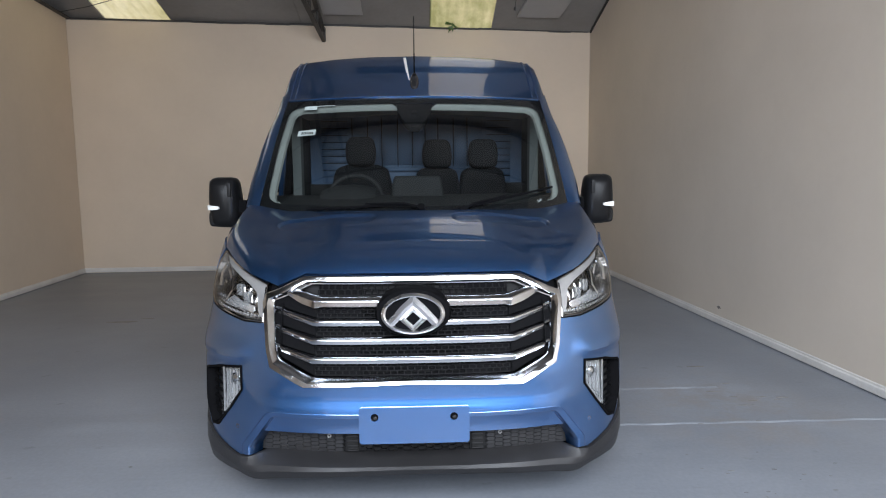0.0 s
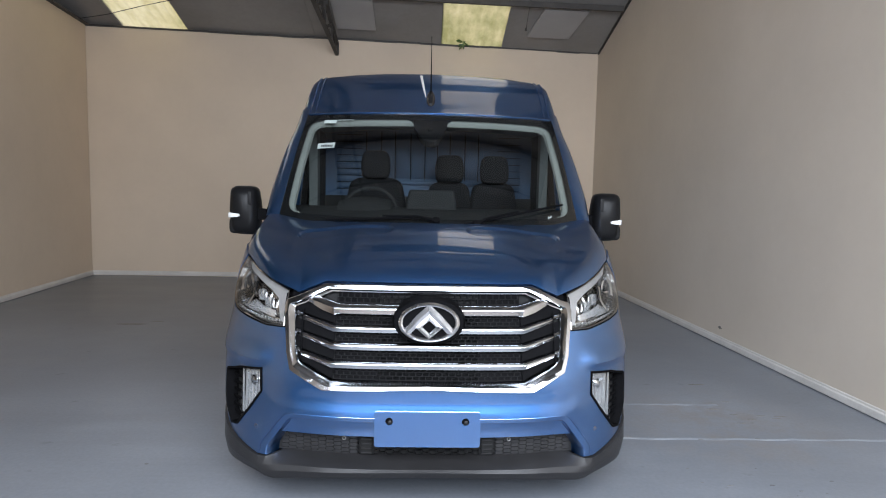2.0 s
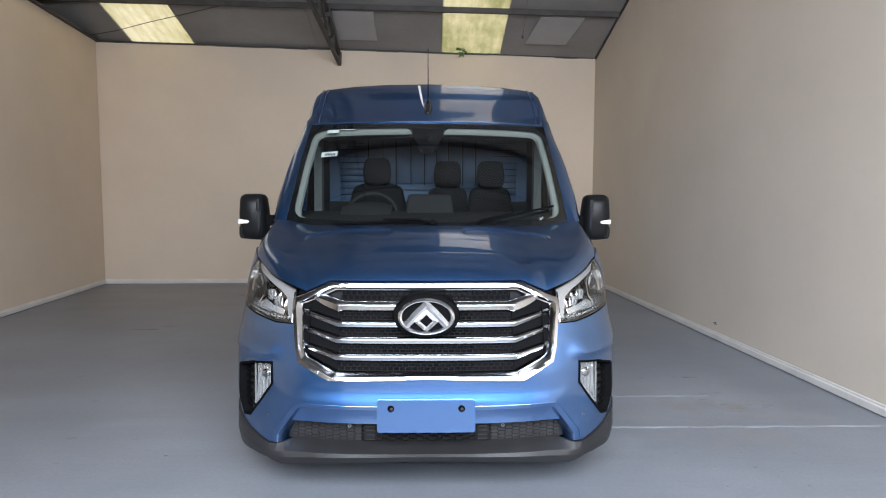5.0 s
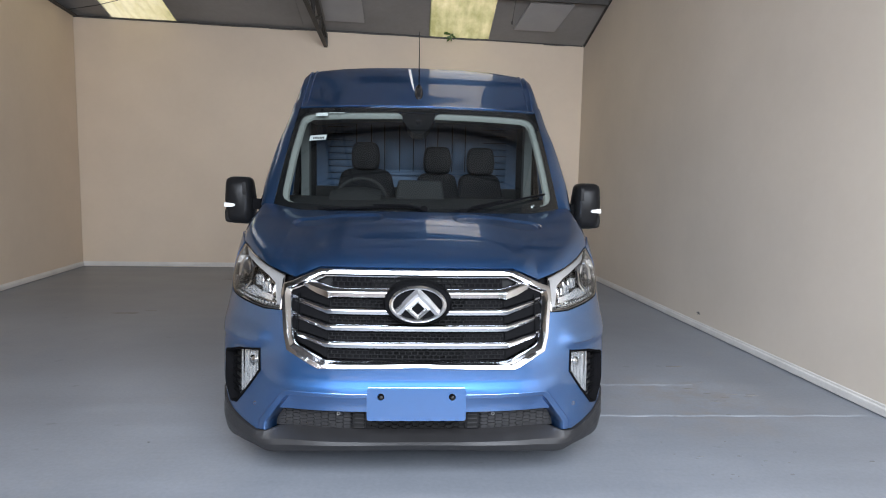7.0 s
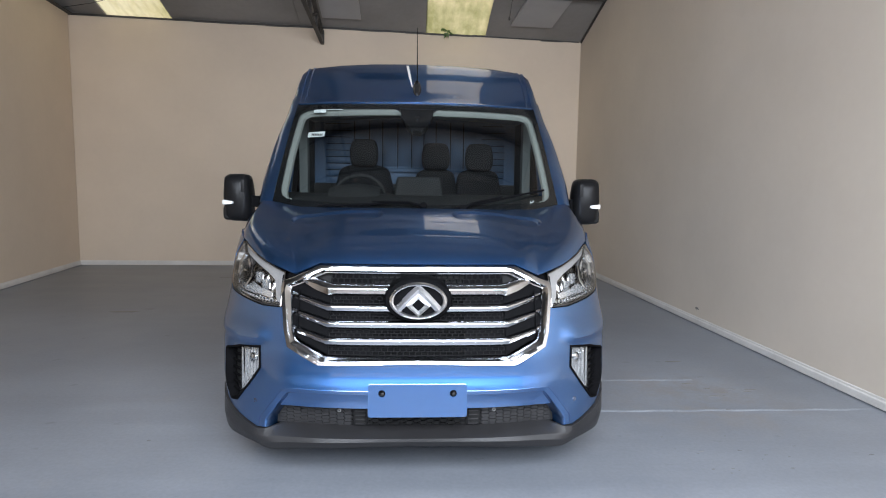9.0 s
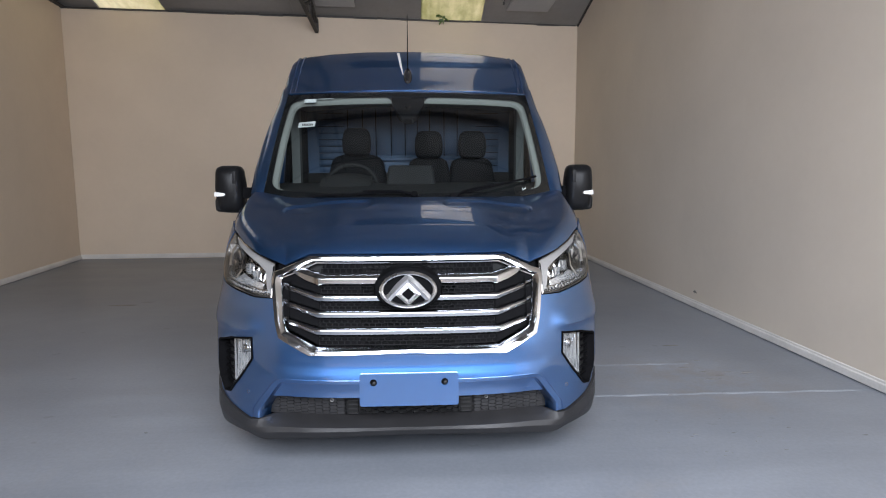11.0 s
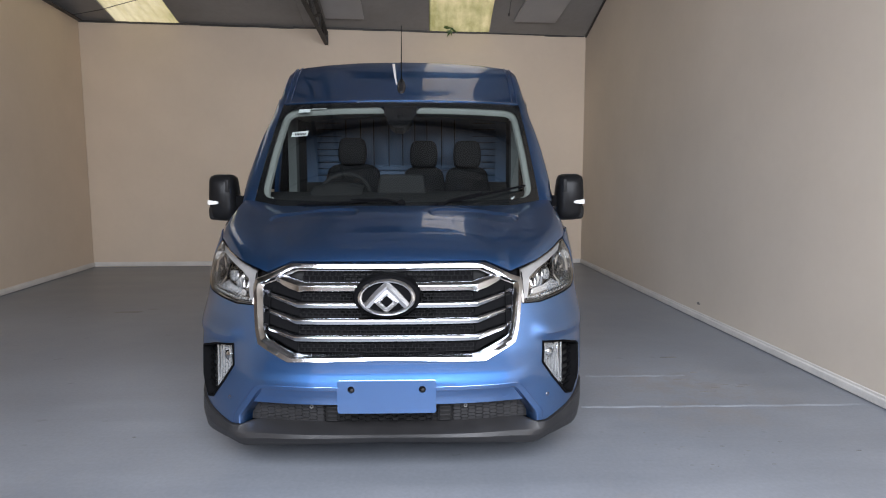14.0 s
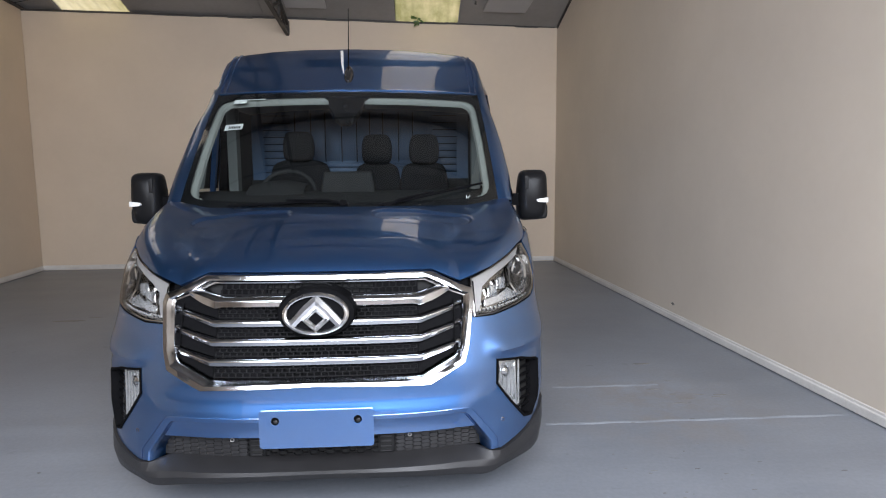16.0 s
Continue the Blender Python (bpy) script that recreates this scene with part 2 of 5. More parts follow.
def tube(path, r, sides=8, bm=None, taper=None):
    pts = [Vector(p) for p in path]
    loops = []
    for i, p in enumerate(pts):
        d = (pts[min(i + 1, len(pts) - 1)] - pts[max(i - 1, 0)]).normalized()
        a = d.orthogonal().normalized() if abs(d.z) > 0.9 else d.cross(Vector((0, 0, 1))).normalized()
        b = d.cross(a)
        rr = r if taper is None else r + (taper - r) * i / (len(pts) - 1)
        loops.append([p + (a * math.cos(k * 2 * math.pi / sides) + b * math.sin(k * 2 * math.pi / sides)) * rr for k in range(sides)])
    return closed_out(loft(loops, True, True, bm))


def beam(p, q, w, h, bm=None):
    """A rectangular bar from p to q."""
    p, q = Vector(p), Vector(q)
    d = (q - p).normalized()
    a = d.cross(Vector((0, 0, 1)))
    a = a.normalized() if a.length > 1e-4 else Vector((1, 0, 0))
    b = a.cross(d).normalized()
    loops = [[c + a * (sx * w / 2) + b * (sz * h / 2) for sx, sz in ((-1, -1), (1, -1), (1, 1), (-1, 1))] for c in (p, q)]
    return closed_out(loft(loops, True, True, bm))


def dense(loop, step, closed=True):
    out = []
    n = len(loop)
    for i in range(n if closed else n - 1):
        a, b = Vector(loop[i]), Vector(loop[(i + 1) % n])
        k = max(1, int(math.ceil((b - a).length / step)))
        out += [tuple(a + (b - a) * (j / k)) for j in range(k)]
    if not closed:
        out.append(tuple(loop[-1]))
    return out


def even(loop, n, closed=True):
    """Cuts every edge of an outline into n."""
    k = len(loop)
    out = []
    for i in range(k if closed else k - 1):
        a, b = Vector(loop[i]), Vector(loop[(i + 1) % k])
        out += [tuple(a + (b - a) * (j / n)) for j in range(n)]
    if not closed:
        out.append(tuple(loop[-1]))
    return out


def sym(half):
    """A whole outline from its half on the positive side, mirrored."""
    other = [(-x, z) for x, z in reversed(half) if x > 1e-6]
    return list(half) + other


def rounded(loop, r, seg=4):
    """Rounds all corners of an outline."""
    out = []
    n = len(loop)
    for i in range(n):
        p, a, b = Vector(loop[i]), Vector(loop[i - 1]), Vector(loop[(i + 1) % n])
        da, db = (a - p), (b - p)
        k = min(r, da.length * 0.45, db.length * 0.45)
        s, e = p + da.normalized() * k, p + db.normalized() * k
        for j in range(seg + 1):
            t = j / seg
            out.append(tuple(s * (1 - t) ** 2 + p * 2 * t * (1 - t) + e * t * t))
    return out


def inside(poly, x, z):
    px, pz = np.array([p[0] for p in poly]), np.array([p[1] for p in poly])
    qx, qz = np.roll(px, -1), np.roll(pz, -1)
    hit = np.zeros(len(x), bool)
    for a, b, c, d in zip(px, pz, qx, qz):
        if b != d:
            cross = ((b > z) != (d > z)) & (x < (c - a) * (z - b) / (d - b) + a)
            hit ^= cross
    return hit


def sheet(outline, fn, step=0.03, holes=(), warp=None):
    """A curved sheet: an outline with holes, filled with small triangles and laid on the surface fn(u, v)."""
    from mathutils.geometry import delaunay_2d_cdt
    warp = warp or (lambda p: p)
    loops = [[warp(p) for p in dense(lp, step)] for lp in (outline, *holes)]
    pts, edges = [], []
    for lp in loops:
        k = len(pts)
        pts += lp
        edges += [(k + i, k + (i + 1) % len(lp)) for i in range(len(lp))]
    us, vs = [p[0] for p in loops[0]], [p[1] for p in loops[0]]
    gu, gv = np.meshgrid(np.arange(min(us) + step / 2, max(us), step), np.arange(min(vs) + step / 2, max(vs), step))
    gu[1::2] += step / 2
    gu, gv = gu.ravel(), gv.ravel()
    ok = inside(loops[0], gu, gv)
    for h in loops[1:]:
        ok &= ~inside(h, gu, gv)
    bd = np.array(pts)
    far = np.array([np.min((bd[:, 0] - a) ** 2 + (bd[:, 1] - b) ** 2) > (0.45 * step) ** 2 for a, b in zip(gu, gv)]) if len(gu) else ok
    ok &= far
    pts += list(zip(gu[ok].tolist(), gv[ok].tolist()))
    vv, _, ff, *_ = delaunay_2d_cdt([Vector(p) for p in pts], edges, [], 0, 1e-6)
    cen = np.array([[sum(vv[i].x for i in f) / 3, sum(vv[i].y for i in f) / 3] for f in ff])
    keep = inside(loops[0], cen[:, 0], cen[:, 1])
    for h in loops[1:]:
        keep &= ~inside(h, cen[:, 0], cen[:, 1])
    bm = bmesh.new()
    made = [bm.verts.new(fn(v.x, v.y)) for v in vv]
    for f, k in zip(ff, keep):
        if k:
            bm.faces.new([made[i] for i in f])
    for v in [v for v in bm.verts if not v.link_faces]:
        bm.verts.remove(v)
    return facing(bm)


# ---- the unit: floor, walls, roof ----


def back_y(x):
    return 8.431 + 0.0237 * x


def left_x(y):
    return -6.08 - 0.117 * (y - 8.29)


def right_x(y):
    return 3.134 + 0.0237 * (8.505 - y)


RIDGE_Y = 0.6


def roof_z(x, y):
    rise = 0.305 * (8.45 - y) if y > RIDGE_Y else 0.305 * (8.45 - RIDGE_Y) - 0.305 * (RIDGE_Y - y)
    return 4.33 + rise - 0.0195 * x


def slab(corners, lo, hi):
    """A flat-topped prism over plan corners; lo and hi are heights or functions of x, y."""
    f = lambda h, x, y: h(x, y) if callable(h) else h
    return closed_out(loft([[(x, y, f(lo, x, y)) for x, y in corners], [(x, y, f(hi, x, y)) for x, y in corners]], True, True))


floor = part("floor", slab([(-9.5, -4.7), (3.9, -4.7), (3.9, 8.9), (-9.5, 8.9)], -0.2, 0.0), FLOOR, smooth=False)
tagged(floor, "grey painted concrete floor with scuffs and faint joints", "floor", kind="structure")
for y, x0, x1 in ((1.035, 1.25, 3.24), (1.69, 1.45, 2.25)):
    part("floor_joint", loft([[(x0 + (x1 - x0) * i / 20, y + d + 0.006 * math.sin(i * 1.7), z) for i in range(21)] for d, z in ((-0.016, 0.0003), (-0.007, 0.0014), (0.007, 0.0014), (0.016, 0.0003))]), JOINT, floor)
mark_rng = random.Random(11)
marks = [(-4.43, 6.09, 0.020, 1), (-3.42, 4.24, 0.075, 3), (-3.20, 4.40, 0.03, 3), (-3.0, 6.9, 0.05, 3), (-1.59, 0.62, 0.014, 1), (1.72, 0.13, 0.010, 1), (2.32, 2.19, 0.03, 3), (2.2, 1.05, 0.012, 2)]
marks += [(1.95 + mark_rng.gauss(0, 0.22), 0.34 + mark_rng.gauss(0, 0.16), mark_rng.uniform(0.005, 0.011), mark_rng.choice((1, 2, 2))) for _ in range(16)]
marks += [(2.28 + mark_rng.gauss(0, 0.16), 1.45 + mark_rng.gauss(0, 0.22), mark_rng.uniform(0.008, 0.02), 3) for _ in range(9)]
for x, y, r, st in (marks):
    rim_pts = [(x + st * r * math.cos(t) * mark_rng.uniform(0.6, 1), y + 0.6 * r * math.sin(t) * mark_rng.uniform(0.6, 1)) for t in [i * 2 * math.pi / 12 for i in range(12)]]
    part("floor_mark", slab(rim_pts, 0.0003, 0.0016), MARK if st < 3 else STAINED, floor, smooth=False)
ground = part("ground", slab([(-400, -900), (400, -900), (400, -4.7), (-400, -4.7)], -0.3, -0.03), APRON, smooth=False)
tagged(ground, "pale concrete apron outside the open door", "ground", kind="structure")

yb0, yb1 = back_y(-9.5), back_y(3.9)
wall_back = part("wall_back", slab([(-9.5, yb0), (3.9, yb1), (3.9, yb1 + 0.2), (-9.5, yb0 + 0.2)], 0.0, lambda x, y: 4.33 - 0.0195 * x), WALL, smooth=False)
tagged(wall_back, "white painted back wall of the unit", "wall", kind="structure")
wall_right = part("wall_right", slab([(right_x(8.5), 8.5), (right_x(RIDGE_Y), RIDGE_Y), (right_x(-4.7), -4.7), (3.95, -4.7), (3.95, RIDGE_Y), (3.95, 8.5)], 0.0, lambda x, y: roof_z(x, y) + 0.1), WALL_COOL_LIGHT, smooth=False)
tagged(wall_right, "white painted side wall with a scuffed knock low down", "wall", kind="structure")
wall_left = part("wall_left", slab([(left_x(8.27), 8.27), (left_x(-4.7), -4.7), (left_x(-4.7) - 0.15, -4.7), (left_x(8.27) - 0.15, 8.27)], 0.0, 4.45), WALL, smooth=False)
tagged(wall_left, "white painted partition wall that stops short of the roof", "wall", kind="structure")
wall_far = part("wall_far", box(-9.7, -9.5, -4.7, 8.9, 0, 7.2), WALL, smooth=False)
tagged(wall_far, "plain wall of the space beyond the partition", "wall", kind="structure")

# front wall round the open roller door
bm = bmesh.new()
box(-9.5, -2.3, -4.95, -4.7, 0, 5.2, bm=bm)
box(3.72, 3.95, -4.95, -4.7, 0, 5.2, bm=bm)
box(-2.3, 3.72, -4.95, -4.7, 4.95, 5.2, bm=bm)
wall_front = part("wall_front", bm, WALL, smooth=False)
tagged(wall_front, "plain front wall round the open roller door", "wall", kind="structure")


def skirting(name, p, q, inward):
    p, q = Vector((*p, 0)), Vector((*q, 0))
    n = Vector((*inward, 0)).normalized()
    prof = [(0.002, 0.009), (0.02, 0.009), (0.02, 0.058), (0.016, 0.066), (0.012, 0.068), (0.010, 0.084), (0.002, 0.088)]
    bm = closed_out(loft([[c + n * a + Vector((0, 0, b)) for a, b in prof] for c in (p, q)], True, True))
    return tagged(part(name, bm, SKIRT, smooth=False), "white painted skirting board along the wall", "skirting", kind="structure")


skirting("baseboard_back", (left_x(8.29) + 0.01, back_y(-6.05)), (3.12, back_y(3.12)), (0.0237, -1))
skirting("baseboard_right", (right_x(8.48), 8.48), (right_x(-4.65), -4.65), (-1, -0.0237))
skirting("baseboard_left", (left_x(8.26), 8.26), (left_x(-4.65), -4.65), (1, 0.117))

# roof: grey sheets with translucent strips let in between
STRIP_END = 3.0
STRIPS = [(-5.47, -4.33), (0.21, 1.32)]


def ceiling():
    bm = bmesh.new()
    edges = [-9.7, STRIPS[0][0], STRIPS[0][1], STRIPS[1][0], STRIPS[1][1], 4.1]
    rows_y = [8.75, 7.13, 5.85, 4.6, 3.0, 2.1, 0.85, RIDGE_Y]
    front = [RIDGE_Y, -0.6, -1.9, -3.2, -5.1]
    for k, (a, b) in enumerate(zip(edges, edges[1:])):
        ys = rows_y if k % 2 == 0 else [y for y in rows_y if y <= STRIP_END + 0.01]
        n = max(1, round((b - a) / 2.4))
        xs = [a + (b - a) * i / n for i in range(n + 1)]
        for xa, xb in zip(xs, xs[1:]):
            for seq in (ys, front):
                for ya, yb in zip(seq, seq[1:]):
                    lift = random.uniform(0, 0.008)
                    g = 0.004
                    c = [(xa + g, ya - g), (xb - g, ya - g), (xb - g, yb + g), (xa + g, yb + g)]
                    bot = [bm.verts.new((x, y, roof_z(x, y) + lift)) for x, y in c]
                    top = [bm.verts.new((x, y, roof_z(x, y) + 0.07)) for x, y in c]
                    bm.faces.new(bot)
                    bm.faces.new(top[::-1])
                    for i in range(4):
                        j = (i + 1) % 4
                        bm.faces.new((bot[i], top[i], top[j], bot[j]))
            for ya, yb in ((ys[0], RIDGE_Y), (RIDGE_Y, -5.1)):
                c = [(xa - 0.01, ya), (xb + 0.01, ya), (xb + 0.01, yb), (xa - 0.01, yb)]
                bm.faces.new([bm.verts.new((x, y, roof_z(x, y) + 0.075)) for x, y in c])
    return closed_out(bm)


tagged(part("ceiling", ceiling(), CEIL, smooth=False), "sloping roof lining of grey sheets", "ceiling", kind="structure")


def strip(x0, x1, y0, y1):
    """Corrugated translucent roof sheet."""
    n = 56
    prof = [x0 + 0.002 + (x1 - x0 - 0.004) * i / n for i in range(n + 1)]
    k = 2 * math.pi / 0.152
    m = 8
    loops = []
    for j in range(m + 1):
        y = y0 + (y1 - y0) * j / m
        loops.append([(x, y, roof_z(x, y) + 0.020 + 0.010 * math.sin(k * x)) for x in prof])
    return loft(loops)


for i, (a, b) in enumerate(STRIPS):
    for y0, y1 in ((8.75, 5.85), (5.85, STRIP_END)):
        tagged(part("skylight", strip(a, b, y0, y1), SKYLIGHT if y0 > 6 else CLEANSKY), "translucent corrugated skylight sheet with mossy stains" if y0 > 6 else "cleaner translucent corrugated skylight sheet", "skylight", "roof skylights", kind="structure")

# ---- the van: shape of the front ----
HW, YC = 1.105, 0.85
van = empty("van", 0, 0, 0, "metallic blue delivery van with a large chrome grille", "van")


_th = np.linspace(0, math.pi / 2, 400)
_px = HW * np.sin(_th) ** (2 / 3)
_py = YC - YC * np.cos(_th) ** (2 / 3)
_ps = np.concatenate([[0], np.cumsum(np.hypot(np.diff(_px), np.diff(_py)))])
S_END = float(_ps[-1])


def s_of(q):
    """Length along the front's curve up to half-width q; past the corner q runs on along the side."""
    a = abs(q)
    s = float(np.interp(a, _px, _ps)) if a <= HW else S_END + a - HW
    return math.copysign(s, q)


def at_s(s):
    a = abs(s)
    if a <= S_END:
        x, y = float(np.interp(a, _ps, _px)), float(np.interp(a, _ps, _py))
    else:
        x, y = HW, YC + a - S_END
    return math.copysign(x, s), y


PROF_Z = [0.10, 0.30, 0.42, 0.475, 0.51, 0.56, 0.60, 0.64, 0.68, 0.80, 1.0, 1.12, 1.30]
PROF_D = [0.02, 0.00, 0.0, -0.002, -0.003, -0.001, 0.002, 0.005, 0.009, 0.045, 0.12, 0.19, 0.40]


def prof(z):
    return sum(float(np.interp(z + d, PROF_Z, PROF_D)) for d in (-0.02, -0.01, 0, 0.01, 0.02)) / 5


def ease(t):
    t = min(1.0, max(0.0, t))
    return t * t * (3 - 2 * t)


def brow(x, z):
    """Ledge of the bumper over the fog lamps and the hollow above it."""
    ledge = ease((z - 0.716) / 0.032) * (1 - ease((z - 0.755) / 0.10))
    hollow = ease((z - 0.78) / 0.06) * (1 - ease((z - 0.86) / 0.04))
    fold = ease((x - 0.56) / 0.10) * (1 - ease((x - 0.70) / 0.12)) * ease((z - 0.50) / 0.03) * (1 - ease((z - 0.60) / 0.06))
    return (-0.028 * ledge + 0.003 * hollow) * ease((x - 0.72) / 0.14) - 0.003 * fold


def ledge(x, z):
    """The bumper's shelf: a sharp edge over the intake that climbs outwards and dies out under the fog lamps."""
    zc = 0.522 + 0.50 * max(0.0, x - 0.66)
    under = 0.034 + 0.13 * ease((x - 0.62) / 0.10)
    k = 1 - ease((z - zc) / 0.068) if z >= zc else 1 - ease((zc - 0.026 - z) / under)
    return -0.012 * k * (1 - ease((x - 0.58) / 0.30))


def flare(x, z):
    """Wings swell a little at the height of the fog lamps."""
    return 1 + 0.016 * ease((abs(x) - 0.85) / 0.22) * ease((z - 0.36) / 0.16) * (1 - ease((z - 0.80) / 0.16))


def toe(x, z):
    """The lower corners of the bumper lean out towards the ground."""
    return -0.028 * ease((x - 0.60) / 0.20) * (1 - ease((z - 0.28) / 0.32))


def skin(depth=0.0):
    """Surface of the nose over (s, z), set back by depth."""
    def fn(s, z):
        x, y = at_s(s)
        ax, ay = at_s(s - 0.01), at_s(s + 0.01)
        tx, ty = ay[0] - ax[0], ay[1] - ax[1]
        k = math.hypot(tx, ty)
        nx, ny = ty / k, -tx / k
        return ((x - nx * depth) * flare(x, z), y + prof(z) + brow(abs(x), z) + ledge(abs(x), z) + toe(abs(x), z) - ny * depth, z)
    return fn


def on_nose(q, z, depth=0.0):
    return Vector(skin(depth)(s_of(q), z))


def warp(p):
    return (s_of(p[0]), p[1])


def nose_sheet(name, outline, material, parent, depth=0.0, holes=(), step=0.03, thick=0.006, label=""):
    bm = sheet(list(outline), skin(depth), step, holes, warp)
    if thick:
        rim(bm, thick)
    return part(name, bm, material, parent, label, angle=40)


def mirrored(loop):
    return [(-x, z) for x, z in reversed(loop)]


# outlines on the nose, half-width and height
FRAME_OUT = [(0, 1.12), (0.508, 1.12), (0.634, 1.060), (0.690, 1.040), (0.697, 1.0), (0.664, 0.80), (0.642, 0.722), (0.489, 0.640), (0, 0.655)]
FRAME_IN = [(0, 1.076), (0.473, 1.076), (0.600, 1.020), (0.652, 1.000), (0.654, 0.985), (0.628, 0.80), (0.606, 0.752), (0.454, 0.682), (0, 0.686)]
LAMP = [(0.690, 1.078), (0.800, 1.120), (0.900, 1.162), (0.970, 1.200), (1.000, 1.205), (1.035, 1.14), (1.058, 1.04), (1.050, 0.985), (1.020, 0.955), (0.920, 0.935), (0.800, 0.912), (0.702, 0.910)]
FOG = [(0.802, 0.712), (0.93, 0.694), (1.010, 0.662), (1.026, 0.645), (1.030, 0.45), (0.995, 0.385), (0.945, 0.400), (0.868, 0.50), (0.798, 0.600)]
# painted bumper and front wings in one skin
FASCIA = [(0, 0.675), (0.475, 0.668), (0.622, 0.745), (0.645, 0.80), (0.672, 0.93), (0.700, 0.905), (0.800, 0.904), (0.920, 0.927), (1.024, 0.948),
          (1.056, 0.982), (1.064, 1.04), (1.041, 1.145), (1.006, 1.212), (1.060, 1.25), (1.30, 1.27), (1.55, 1.27), (1.55, 0.80), (1.42, 0.93), (1.25, 0.86), (1.16, 0.62), (1.14, 0.44),
          (1.080, 0.408), (0.985, 0.358), (0.815, 0.297), (0.806, 0.302), (0.803, 0.352), (0.692, 0.497), (0.668, 0.518), (0.640, 0.522), (0, 0.522)]

nose_sheet("bumper_cover", sym(FASCIA), PAINT, van, holes=[FOG, mirrored(FOG)], step=0.022, thick=0.012)

# painted recess under the bumper shelf
loops = []
for k, d in ((-0.004, 0.006), (0.000, 0.0015), (0.004, 0.0), (0.028, 0.004), (0.032, 0.009), (0.036, 0.045)):
    half = [(0, 0.522 - k * 0.8), (0.640 - 0.3 * k, 0.522 - 0.8 * k), (0.668 - 0.6 * k, 0.518 - 0.8 * k), (0.692 - 0.8 * k, 0.497 - 0.6 * k), (0.803 - k, 0.352 - 0.4 * k), (0.806 - k, 0.300)]
    full = [(-x, z) for x, z in reversed(half)] + half[1:]
    loops.append([on_nose(x, z, d) for x, z in even(full, 8, False)])
part("bumper_chamfer", facing(loft(loops), (0, -1, 0.5)), PAINT, van, angle=30)
inner = [(0, 0.500), (0.630, 0.500), (0.652, 0.494), (0.676, 0.468), (0.714, 0.418), (0.60, 0.418), (0, 0.420)]
part("bumper_recess", rim(sheet(sym(inner), lambda a, z: skin(0.012 + 0.09 * (0.500 - z))(a, z), 0.03, (), warp), 0.02), PAINT, van)
# side cheeks of the recess
for s in (1, -1):
    edge = even([(0.652, 0.480), (0.766, 0.340), (0.772, 0.296)], 5, False)
    part("intake_cheek", facing(loft([[on_nose(s * (q - k), z, d) for q, z in edge] for k, d in ((-0.004, 0.008), (0.0, 0.016), (0.004, 0.03), (0.008, 0.085))]), (-s, -0.3, 0)), PAINT, van)

# lower black bumper: lip and corners
LIP = [(0.28, 0.205), (0.016, 0.186), (0.004, 0.190), (-0.017, 0.232), (-0.0175, 0.237), (-0.006, 0.262), (-0.001, 0.266), (0.070, 0.306), (0.10, 0.312)]
CORNER_Q = [0.76, 0.80, 0.844, 0.93, 1.0, 1.05, 1.10, 1.135, 1.17]
CORNER_LOW = [0.190, 0.198, 0.208, 0.213, 0.205, 0.204, 0.235, 0.31, 0.42]
CORNER_TOP = [0.279, 0.290, 0.300, 0.330, 0.358, 0.385, 0.412, 0.427, 0.434]
loops = []
for i in range(79):
    q = (i - 39) * 0.03
    a = abs(q)
    k = ease((a - 0.70) / 0.12)
    zb, zt = float(np.interp(a, CORNER_Q, CORNER_LOW)), float(np.interp(a, CORNER_Q, CORNER_TOP))
    row = []
    for j, (d, z) in enumerate(LIP):
        z += (0.035 - 0.046 * (a / 0.763) ** 2) * min(1, max(0, (0.276 - z) / 0.06))
        m = j / (len(LIP) - 1)
        dc = (0.04, 0.008, -0.004, -0.014, -0.0145, -0.013, -0.013, -0.012, 0.008)[j]
        zc = zb + (zt - zb) * (0.0, 0.0, 0.03, 0.40, 0.46, 0.62, 0.66, 0.99, 1.0)[j]
        row.append(on_nose(q, z + (zc - z) * k, d + (dc - d) * k))
    loops.append(row)
part("bumper_lip", facing(loft(loops), (0, -1, 0.3)), GREYPL, van, "dark grey textured plastic lower bumper", angle=24)

# dark filler between bonnet corner, lamp and grille
for lp in ([(0.622, 1.060), (0.650, 1.076), (0.735, 1.102), (0.735, 1.060), (0.694, 1.020), (0.664, 1.020)],):
    for side in (lp, mirrored(lp)):
        nose_sheet("corner_filler", side, BLACK, van, depth=0.034, step=0.02, thick=0.006)

# bonnet
E0 = [(0.0, 1.128), (0.508, 1.128), (0.640, 1.072), (0.800, 1.122), (0.900, 1.166), (0.970, 1.206), (1.002, 1.218)]


def hood_front(u):
    """u in 0..1 along the bonnet's front edge."""
    k = [0, 0.5, 0.62, 0.76, 0.86, 0.95, 1.0]
    x, z = float(np.interp(u, k, [p[0] for p in E0])), float(np.interp(u, k, [p[1] for p in E0]))
    v = on_nose(x, z, 0.0)
    return v + Vector((0, 0.0, 0))


def hood_back(u):
    x = float(np.interp(u, [0, 0.5, 0.8, 1.0], [0, 0.50, 0.84, 1.012]))
    return Vector((x, 0.90 + 0.26 * (x / 1.0) ** 2, 1.392 + 0.045 * max(0, x - 0.75) / 0.3))


